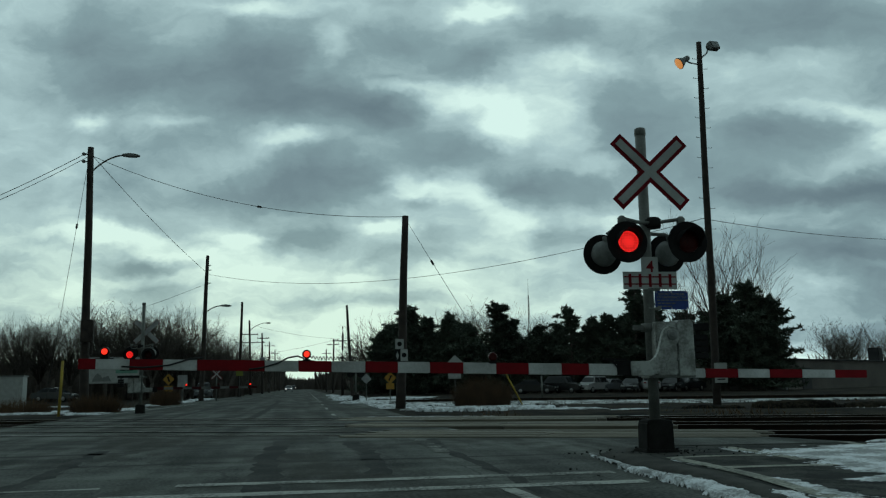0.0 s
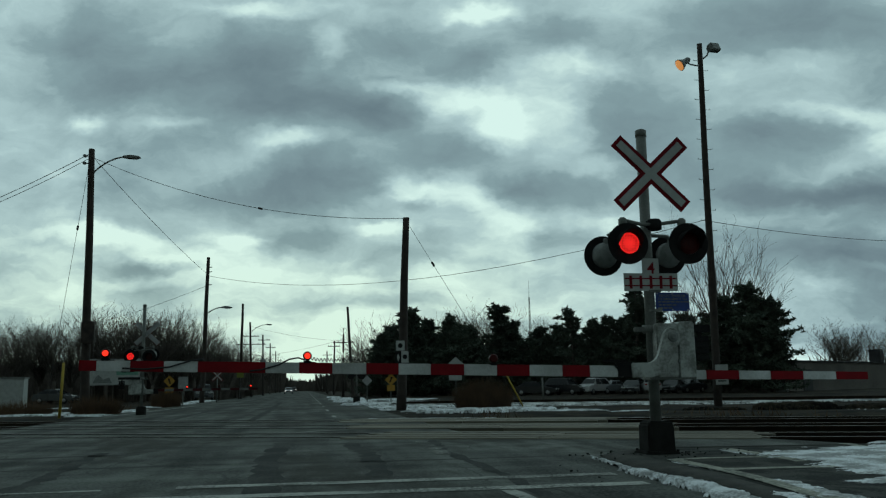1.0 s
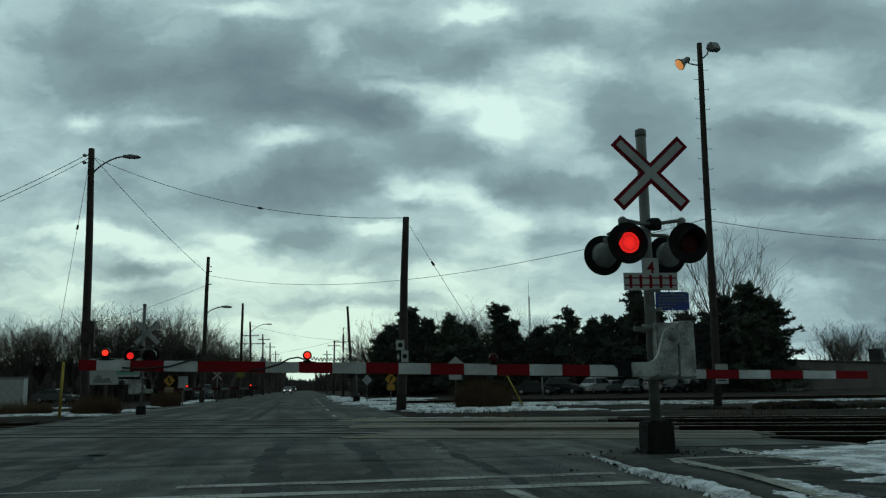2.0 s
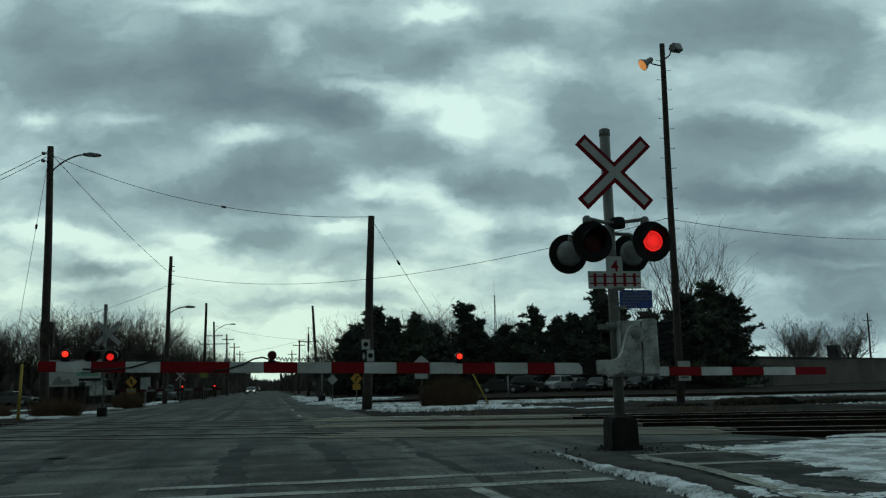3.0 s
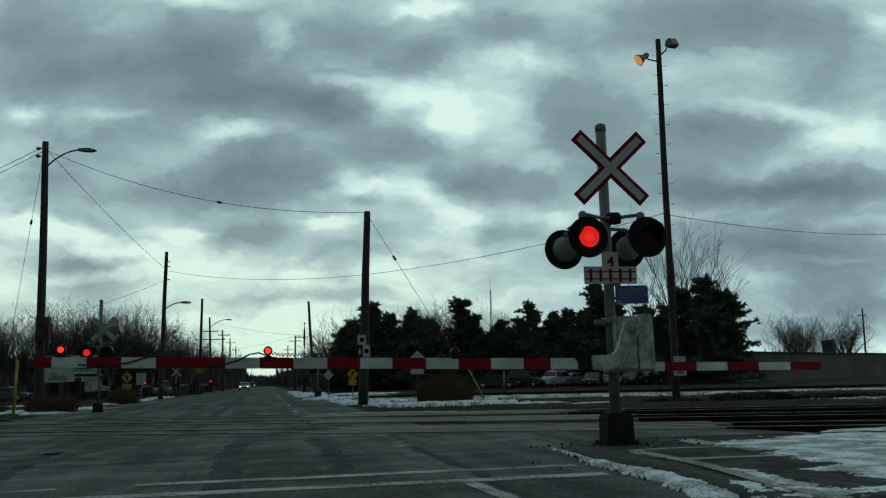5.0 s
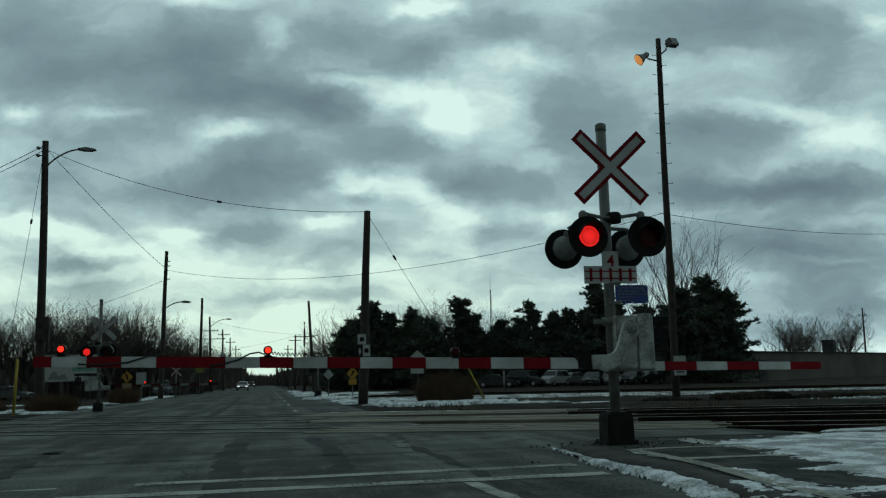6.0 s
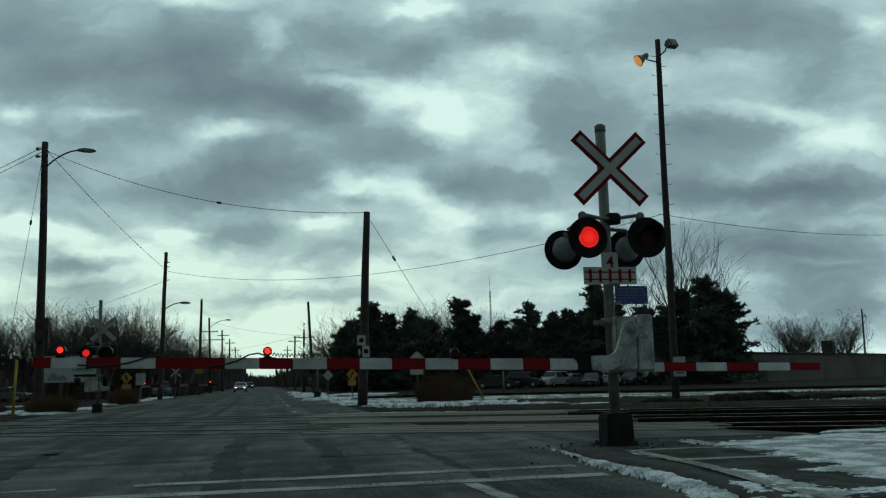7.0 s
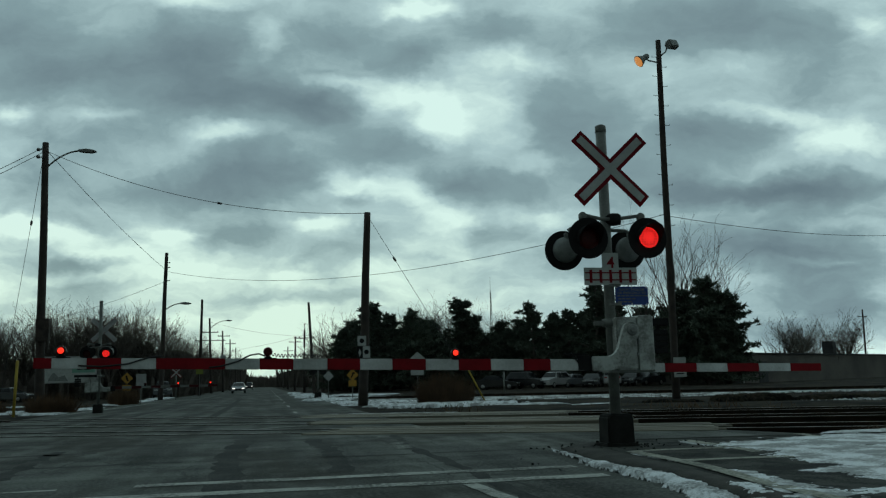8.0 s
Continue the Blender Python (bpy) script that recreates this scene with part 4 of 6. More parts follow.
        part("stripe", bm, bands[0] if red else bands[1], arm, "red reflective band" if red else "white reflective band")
    if len(lights) == 3 and tip_rise:
        bm = bmesh.new()
        base = arm_z + depth / 2
        def at(x, h):
            return (x, y - 0.03, base + tip_rise * (x_root - x) / (x_root - x_tip) + h)
        loft(bm, [at(-5.35, -0.12), at(-5.2, -0.10), at(-5.0, -0.04), at(-4.87, 0.03), at(-4.76, 0.05), at(-4.68, 0.02)], 0.011, 6)
        part("arm_cable", bm, WIRE, root, "loose black cable along the arm")
        bm = bmesh.new()
        loft(bm, [at(-7.75 + 0.9, -0.1), at(-6.6, -0.11), at(-6.3, -0.08), at(-6.05, 0.0), at(-5.9, 0.02)], 0.011, 6)
        part("arm_cable", bm, WIRE, root, "loose black cable along the arm")
        bm = bmesh.new()
        loft(bm, [(at(-4.62 + 0.0042 * k, 0)[0], y - 0.03 + 0.02 * math.cos(k * 0.62), at(-4.62 + 0.0042 * k, 0.028 + 0.018 * math.sin(k * 0.62) + 0.02 * max(0, 1 - k / 25))[2]) for k in range(0, 150)], 0.006, 5)
        part("coiled_cable", bm, WIRE, root, "coiled black lamp cable")
    cores = []
    for x in lights:
        f = (x_root - x) / (x_root - x_tip)
        cores.append(arm_light(root, x, y, arm_z + tip_rise * f + depth / 2 + 0.075, back))
    return root, cores


# ------------------------------------------------------------------ poles, cables, signs
def wooden_pole(name, x, y, top_x, top_z, r, label, group="wooden poles"):
    root = thing(name, pose(x, y, -0.1), label, "utility pole", group)
    bm = bmesh.new()
    n = 9
    pts = [((top_x - x) * k / n + 0.012 * math.sin(k * 1.1 + x), 0, (top_z + 0.1) * k / n) for k in range(n + 1)]
    loft(bm, pts, [r * (1 - 0.35 * k / n) for k in range(n + 1)], 14)
    part("shaft", bm, WOOD_POLE, root, "weathered grey-brown wooden shaft")
    return root


def cobra_lamp(root, base, tip, lit=False):
    """A curved bracket with a flat street-lamp head, in the pole's own space."""
    a, b = Vector(base), Vector(tip)
    pts = []
    for k in range(9):
        f = k / 8
        pts.append((a.x + (b.x - a.x) * f, a.y + (b.y - a.y) * f, a.z + (b.z - a.z) * math.sin(f * math.pi / 2) ** 0.8))
    bm = bmesh.new()
    pipe(bm, pts, 0.045, 8)
    part("lamp_bracket", bm, GALV, root, "curved steel bracket")
    bm = bmesh.new()
    L = 0.85
    slab(bm, [(b.x - 0.1, b.z + 0.05), (b.x + L * 0.35, b.z + 0.11), (b.x + L * 0.8, b.z + 0.06), (b.x + L, b.z - 0.02), (b.x + L * 0.7, b.z - 0.1), (b.x + 0.2, b.z - 0.09), (b.x - 0.1, b.z - 0.04)], b.y - 0.15, b.y + 0.15)
    bmesh.ops.bevel(bm, geom=bm.edges[:], offset=0.03, segments=2, affect="EDGES")
    part("lamp_head", bm, GREY_CAST, root, "flat grey street-lamp head")


def crossarm(root, x, z, half, turn=0.0):
    bm = bmesh.new()
    r = Matrix.Rotation(radians(turn), 3, "Z")
    box(bm, (x, 0.15, z), (2 * half, 0.09, 0.11), r, 0.01)
    for s in (-0.9, -0.5, 0.5, 0.9):
        p = r @ Vector((s * half, 0, 0))
        lathe(bm, [(0.03, 0), (0.06, 0.04), (0.05, 0.12), (0.02, 0.16)], (x + p.x, 0.15 + p.y, z + 0.05), (0, 0, 1), 8)
    part("crossarm", bm, WOOD_POLE, root, "wooden crossarm with insulators")


def cable(a, b, sag, r=0.018, label="thin black overhead cable strung between poles", split=20, bead=None):
    a, b = Vector(a), Vector(b)
    bm = bmesh.new()
    pts = []
    for k in range(split + 1):
        f = k / split
        p = a.lerp(b, f)
        p.z -= sag * 4 * f * (1 - f)
        pts.append(p)
    pipe(bm, pts, r, 5)
    if bead is not None:
        p = a.lerp(b, bead)
        p.z -= sag * 4 * bead * (1 - bead)
        d = (b - a).normalized()
        lathe(bm, [(0.02, -0.14), (0.055, -0.1), (0.055, 0.1), (0.02, 0.14)], p, d, 8)
    return tagged(part("overhead_cable", bm, WIRE), label, "cable", "overhead cables")


def build_poles():
    p = wooden_pole("utility_pole", -11.14, 47.7, -11.36, 13.92, 0.24, "tall weathered wooden pole with a street lamp and a metal box")
    cobra_lamp(p, (-0.2, 0, 12.55), (1.55, -0.3, 13.55))
    bm = bmesh.new()
    box(bm, (0.1, -0.32, 4.15), (0.62, 0.34, 1.15), bevel=0.03)
    box(bm, (0.33, -0.30, 3.3), (0.12, 0.12, 0.7), bevel=0.02)
    part("metal_box", bm, WOOD_POLE, p, "dark metal control box")
    for z in (13.2, 13.6):
        bm = bmesh.new()
        lathe(bm, [(0.05, 0), (0.09, 0.05), (0.09, 0.15), (0.03, 0.2)], (-0.45, -0.1, z), (-1, 0, 0.2), 10)
        tube(bm, (-0.2, -0.05, z), (-0.5, -0.1, z + 0.02), 0.03, 0.03, 6)
        part("insulator", bm, GREY_CAST, p)
    p = wooden_pole("utility_pole", -8.33, 75.3, -8.11, 12.18, 0.21, "wooden pole with a curved street lamp beside the far roadway")
    cobra_lamp(p, (0.1, 0, 7.35), (1.5, -0.2, 8.0))
    for z in (9.9, 11.0, 11.4):
        bm = bmesh.new()
        tube(bm, (0.1, 0, z), (0.55, 0, z + 0.05), 0.04, 0.04, 6)
        part("insulator", bm, GREY_CAST, p)
    p = wooden_pole("utility_pole", 4.47, 40.7, 4.76, 9.03, 0.235, "thick weathered wooden pole carrying small road signs")
    for x, z, w, h, m_, m2, dia in ((-0.06, 3.02, 0.40, 0.46, SIGN_WHITE, BLACK, False), (-0.16, 2.47, 0.26, 0.56, BLACK, SIGN_WHITE, True), (0.15, 2.50, 0.34, 0.54, SIGN_WHITE, BLACK, False)):
        bm = bmesh.new()
        box(bm, (x, -0.27 - 0.01 * (x > 0), z), (w, 0.008, h), bevel=0.003)
        s = part("sign_plate", bm, m_, p, "small black and white road sign")
        bm = bmesh.new()
        if dia:
            slab(bm, [(x - 0.07, z), (x, z - 0.19), (x + 0.07, z), (x, z + 0.19)], -0.278, -0.275)
        else:
            ring = [(x + 0.11 * math.cos(a * 0.3927), z + 0.11 * math.sin(a * 0.3927)) for a in range(16)]
            slab(bm, ring, -0.288, -0.285)
        part("sign_symbol", bm, m2, s)
    p = wooden_pole("utility_pole", -7.31, 104.6, -7.18, 11.04, 0.2, "wooden utility pole beside the far roadway")
    p = wooden_pole("utility_pole", -7.6, 132.8, -8.01, 10.98, 0.2, "wooden utility pole with crossarms, transformers and a street lamp")
    crossarm(p, -0.3, 7.8, 2.2)
    crossarm(p, -0.3, 9.0, 1.2)
    cobra_lamp(p, (-0.2, 0, 9.6), (2.0, 0, 10.7))
    bm = bmesh.new()
    for x in (-2.0, 1.6):
        lathe(bm, [(0.3, 0), (0.45, 0.05), (0.45, 1.6), (0.3, 1.75)], (x, 0.1, 3.9), (0, 0, 1), 12)
    part("transformer", bm, GREY_CAST, p, "grey drum transformer")
    for x, y, tx, tz in ((-6.81, 152.5, -7.03, 10.3), (-6.9, 185, -7.0, 10.5), (-7.0, 225, -7.1, 10.5), (-7.1, 270, -7.0, 10.0), (5.0, 150, 5.1, 9.0), (5.2, 200, 5.1, 9.4), (5.3, 260, 5.2, 9.4)):
        p = wooden_pole("utility_pole", x, y, tx, tz, 0.19, "far wooden utility pole along the road")
        crossarm(p, 0.0, tz - 0.8, 1.0)
    wooden_pole("utility_pole", 4.72, 85.3, 4.14, 8.86, 0.17, "leaning thin wooden pole beside the road")
    p = wooden_pole("utility_pole", 4.94, 112.2, 4.94, 8.6, 0.17, "wooden utility pole with a short crossarm")
    crossarm(p, 0.0, 6.9, 1.3)
    p = wooden_pole("utility_pole", 114.1, 150, 114.35, 12.7, 0.2, "distant wooden utility pole behind the long wall")
    crossarm(p, 0.2, 11.4, 1.0)
    # flood-light pole with climbing pegs
    p = wooden_pole("floodlight_pole", 17.43, 35.3, 17.63, 16.21, 0.18, "tall dark pole with climbing pegs and two floodlights", "floodlight poles")
    for k in range(26):
        bm = bmesh.new()
        z = 4.0 + k * 0.46
        s = -1 if k % 2 else 1
        xx = 0.2 * z / 16.3
        tube(bm, (xx, 0, z), (xx + s * 0.34, -0.02, z), 0.012, 0.012, 5)
        tube(bm, (xx + s * 0.34, -0.02, z), (xx + s * 0.34, -0.02, z + 0.05), 0.012, 0.012, 5)
        part("climbing_peg", bm, GALV, p)
    bm = bmesh.new()
    box(bm, (0.1, -0.3, 1.42), (0.58, 0.01, 0.84), bevel=0.003)
    sg = part("notice_plate", bm, SIGN_WHITE, p, "white notice plate")
    bm = bmesh.new()
    for k in range(3):
        box(bm, (0.1, -0.308, 1.15 + 0.12 * k), (0.36, 0.004, 0.05))
    part("writing", bm, BLACK, sg)
    bm = bmesh.new()
    pipe(bm, [(0.15, 0, 15.25), (-0.35, -0.1, 15.28), (-0.55, -0.1, 15.4)], 0.035, 8)
    pipe(bm, [(0.2, 0, 15.5), (0.5, -0.1, 15.75), (0.6, -0.1, 16.0)], 0.035, 8)
    part("floodlight_bracket", bm, GREY_CAST, p)
    bm = bmesh.new()
    ax = Vector((-0.82, -0.02, -0.55)).normalized()
    lathe(bm, [(0.08, -0.35), (0.13, -0.28), (0.13, -0.05), (0.17, 0.0), (0.27, 0.2), (0.28, 0.24)], (-0.66, -0.1, 15.34), ax, 20)
    fl = part("floodlight", bm, GREY_CAST, p, "bell-shaped floodlight glowing orange")
    bm = bmesh.new()
    lathe(bm, [(0.25, -0.03), (0.25, 0.0), (0.2, 0.03), (0.08, 0.05)], Vector((-0.66, -0.1, 15.34)) + ax * 0.255, ax, 20)
    part("lamp_glass", bm, LAMP_AMBER, fl, "orange glowing lamp glass")
    bm = bmesh.new()
    rot = Euler((radians(-20), radians(-8), radians(25))).to_matrix()
    box(bm, (0.85, -0.1, 16.12), (0.56, 0.3, 0.40), rot, 0.04)
    box(bm, (0.62, -0.1, 16.05), (0.14, 0.2, 0.22), rot, 0.02)
    part("floodlight", bm, GREY_CAST, p, "grey box-shaped floodlight, unlit")


def build_cables():
    cable((-11.3, 47.6, 13.45), (4.6, 40.6, 8.98), 0.95, 0.014, bead=0.57)
    cable((-11.5, 47.6, 13.6), (-30, 52, 7.3), 0.8, 0.018)
    cable((-11.5, 47.6, 13.35), (-30, 52, 7.6), 1.0, 0.016)
    cable((-11.3, 47.7, 13.5), (-8.1, 75.3, 10.7), 0.25, 0.016)
    cable((-11.4, 47.5, 13.2), (-12.6, 46.0, 0.0), 0.0, 0.011, "thin steel guy cable anchored in the ground", 6, 0.28)
    cable((4.76, 40.7, 8.9), (9.4, 37.4, 0.0), 0.0, 0.011, "thin steel guy cable anchored in the ground", 6, 0.25)
    cable((-8.1, 75.3, 10.6), (17.5, 35.3, 8.1), 1.7, 0.014)
    cable((17.6, 35.3, 8.0), (46, 52, 10.4), 0.5, 0.014)
    cable((-8.1, 75.3, 9.8), (-20, 80, 6.5), 0.3, 0.014)
    cable((-7.9, 132.8, 10.4), (4.94, 112.2, 7.0), 0.4, 0.014)
    cable((4.94, 112.2, 7.2), (-9.0, 160, 7.0), 0.4, 0.014)
    bm = bmesh.new()
    tube(bm, (8.65, 37.4, 1.6), (9.5, 37.4, -0.05), 0.035, 0.035, 8)
    tagged(part("guy_guard", bm, YELLOW_POST), "faded yellow plastic guard on a guy cable", "cable guard")


def post_sign(name, x, y, outline, z, material, label, category, symbol=None, post=0.03, back=False, top=None):
    root = thing(name, pose(x, y, -0.08), label, category, "road signs")
    bm = bmesh.new()
    box(bm, (0, 0.03, (top or z) / 2 + 0.1), (post * 2, post * 1.4, (top or z) + 0.2))
    part("post", bm, GALV, root, "steel sign post")
    bm = bmesh.new()
    slab(bm, [(a, z + b) for a, b in outline], -0.012, -0.004)
    pl = part("plate", bm, material, root)
    if symbol:
        bm = bmesh.new()
        for cx, cz, w, h, a in symbol:
            box(bm, (cx, -0.015, z + cz), (w, 0.004, h), Matrix.Rotation(radians(a), 3, "Y"))
        part("symbol", bm, BLACK, pl)
    return root


def diamond(r):
    return [(-r, 0), (0, -r), (r, 0), (0, r)]


def rect(w, h):
    return [(-w / 2, -h / 2), (w / 2, -h / 2), (w / 2, h / 2), (-w / 2, h / 2)]


def build_signs():
    s = post_sign("warning_sign", 5.88, 60, diamond(0.42), 1.62, SIGN_YELLOW, "yellow diamond warning sign with a smaller plate below", "road sign", [(0.0, 0.0, 0.09, 0.4, 25), (0.06, 0.12, 0.2, 0.08, 0)])
    bm = bmesh.new()
    box(bm, (0, -0.01, 1.06), (0.54, 0.01, 0.40))
    part("lower_plate", bm, SIGN_YELLOW, s, "yellow distance plate")
    post_sign("warning_sign", 4.42, 62.4, diamond(0.37), 1.6, SIGN_BACK, "bare grey back of a diamond road sign", "road sign")
    s = post_sign("warning_sign", -11.62, 79.7, diamond(0.5), 1.95, SIGN_YELLOW, "yellow diamond warning sign with a lower plate", "road sign", [(0.0, 0.0, 0.14, 0.5, -20)])
    bm = bmesh.new()
    box(bm, (0, -0.01, 1.15), (0.72, 0.01, 0.5))
    part("lower_plate", bm, SIGN_YELLOW, s)
    s = post_sign("guide_sign", 10.4, 60, [(-0.56, -0.42), (0.56, -0.42), (0.56, 0.12), (0, 0.62), (-0.56, 0.12)], 2.5, SIGN_WHITE, "pale peaked sign with a small plate below", "road sign")
    bm = bmesh.new()
    box(bm, (-0.04, -0.01, 1.72), (0.9, 0.01, 0.44))
    part("lower_plate", bm, SIGN_WHITE, s, "small pale plate")
    post_sign("speed_sign", -7.6, 58.0, rect(0.6, 0.75), 1.6, SIGN_BACK, "grey back of a rectangular road sign", "road sign")
    post_sign("school_sign", -7.0, 100, rect(0.75, 0.6), 2.75, SIGN_LIME, "yellow-green warning plate on a slim post", "road sign")
    # far crossbuck beside the road
    root = thing("crossbuck_sign", pose(-7.2, 76, -0.08), "far white crossbuck on a slim post", "road sign", "road signs")
    bm = bmesh.new()
    tube(bm, (0, 0.05, 0), (0, 0.05, 2.8), 0.05, 0.05, 8)
    part("post", bm, GALV, root)
    crossbuck(root, 0, 0, 2.3, -1, 1.2)
    root = thing("crossing_signal", pose(3.95, 67, -0.08), "unlit signal mast with dark lamps and small pale plates", "railway signal", "crossing signals")
    bm = bmesh.new()
    tube(bm, (0, 0, 0.3), (0, 0, 2.8), 0.06, 0.06, 10)
    part("mast", bm, GALV, root)
    bm = bmesh.new()
    box(bm, (0, 0, 0.2), (0.5, 0.5, 0.5), bevel=0.05)
    part("base", bm, CONCRETE_DARK, root)
    bm = bmesh.new()
    for x in (-0.4, 0.4):
        lathe(bm, [(0.25, 0), (0.26, 0.1), (0.12, 0.25)], (x, 0, 2.0), (0, 1, 0), 20)
    box(bm, (0, 0, 2.05), (0.8, 0.06, 0.06))
    part("lamp_pair", bm, BLACK, root, "two dark round lamps")
    # yellow post at the edge of the roadway
    root = thing("marker_post", pose(-10.15, 39.3, -0.08), "leaning faded yellow marker post beside the tracks", "post")
    bm = bmesh.new()
    tube(bm, (0, 0, 0), (0.06, 0, 2.3), 0.06, 0.06, 12)
    lathe(bm, [(0.062, 0), (0.05, 0.04), (0.02, 0.055)], (0.06, 0, 2.3), (0, 0, 1), 12)
    part("tube", bm, YELLOW_POST, root)
    bm = bmesh.new()
    for x, y in ((15.9, 57.6),):
        tube(bm, (x, y, -0.1), (x, y, 1.5), 0.06, 0.06, 8)
    tagged(part("marker_post", bm, GALV), "pale slim post beside the siding", "post")
    # radio mast
    root = thing("radio_mast", pose(68.4, 260, 0), "slender lattice radio mast far behind the pines", "radio mast")
    bm = bmesh.new()
    for k in range(22):
        z0, z1 = k * 1.27, (k + 1) * 1.27
        w0, w1 = 0.75 - 0.6 * k / 22, 0.75 - 0.6 * (k + 1) / 22
        for a in (0, 120, 240):
            c0, s0 = math.cos(radians(a)), math.sin(radians(a))
            c1, s1 = math.cos(radians(a + 120)), math.sin(radians(a + 120))
            tube(bm, (w0 * c0, w0 * s0, z0), (w1 * c0, w1 * s0, z1), 0.07, 0.07, 4)
            tube(bm, (w0 * c0, w0 * s0, z0), (w1 * c1, w1 * s1, z1), 0.05, 0.05, 4)
    tube(bm, (0, 0, 27.9), (0, 0, 33), 0.06, 0.03, 5)
    part("lattice", bm, GALV, root)


# ------------------------------------------------------------------ vegetation
def bare_tree_meshes(seed, height, spread=0.9, limbs=7, twig=0.018, fullness=1.0, dome=0.0, limb=0.011):
    """Trunk and a crown of forking branches and fine twigs."""
    rng = random.Random(seed)
    verts, faces = [], []

    def seg(a, b, r0, r1, n):
        q = (b - a).to_track_quat("Z", "Y")
        i = len(verts)
        for p, r in ((a, r0), (b, r1)):
            for k in range(n):
                verts.append(p + q @ Vector((r * math.cos(6.2832 * k / n), r * math.sin(6.2832 * k / n), 0)))
        for k in range(n):
            faces.append((i + k, i + (k + 1) % n, i + n + (k + 1) % n, i + n + k))

    def grow(p, d, length, r, level):
        steps = 3 if level < 3 else 2
        for s in range(steps):
            nd = (d + Vector((rng.uniform(-1, 1), rng.uniform(-1, 1), rng.uniform(-0.6, 0.8))) * (0.10 + 0.025 * level) + Vector((0, 0, 0.05))).normalized()
            e = p + nd * (length / steps)
            r1 = max(twig * 0.5, r * (0.84 if level < 4 else 0.7))
            seg(p, e, r, r1, 5 if level < 2 else 3)
            p, d, r = e, nd, r1
            if level < 5:
                for _ in range(2 if level in (1, 2) else 1):
                    if (level > 0 or s > 0) and rng.random() < fullness:
                        side = Vector((rng.uniform(-1, 1), rng.uniform(-1, 1), rng.uniform(-0.2, 0.6))).normalized()
                        grow(p, (d * (1.05 - 0.1 * level) + side * spread).normalized(), length * rng.uniform(0.42, 0.72), max(twig * 0.6, r * 0.62), level + 1)
    fork = height * rng.uniform(0.16, 0.26)
    bm = bmesh.new()
    tube(bm, (0, 0, -0.2), (0, 0, fork), height * 0.024, height * 0.018, 9)
    trunk = mesh_of(bm, "trunk", BARK)
    for k in range(limbs):
        a = 6.2832 * k / limbs + rng.uniform(-0.4, 0.4)
        tilt = rng.uniform(0.2, 1.15) if dome else rng.uniform(0.15, 0.75)
        d = Vector((math.cos(a) * tilt, math.sin(a) * tilt, 1)).normalized()
        grow(Vector((0, 0, fork * rng.uniform(0.8, 1.0))), d, height * rng.uniform(0.32, 0.42), height * limb, 1)
    top = max(v.z for v in verts)
    k = height / top
    for v in verts:
        v *= k
        if dome:
            # the crown rounds off towards its rim
            out = math.hypot(v.x, v.y) / (height * dome)
            if out > 0.01 and v.z > fork:
                pull = min(1.0, math.sqrt(max(0.05, 1 - ((v.z - height * 0.55) / (height * 0.52)) ** 2)) / max(out, 0.01))
                v.x, v.y = v.x * pull, v.y * pull
    me = bpy.data.meshes.new("crown")
    me.from_pydata([tuple(v) for v in verts], [], faces)
    me.materials.append(BARK)
    return trunk, me


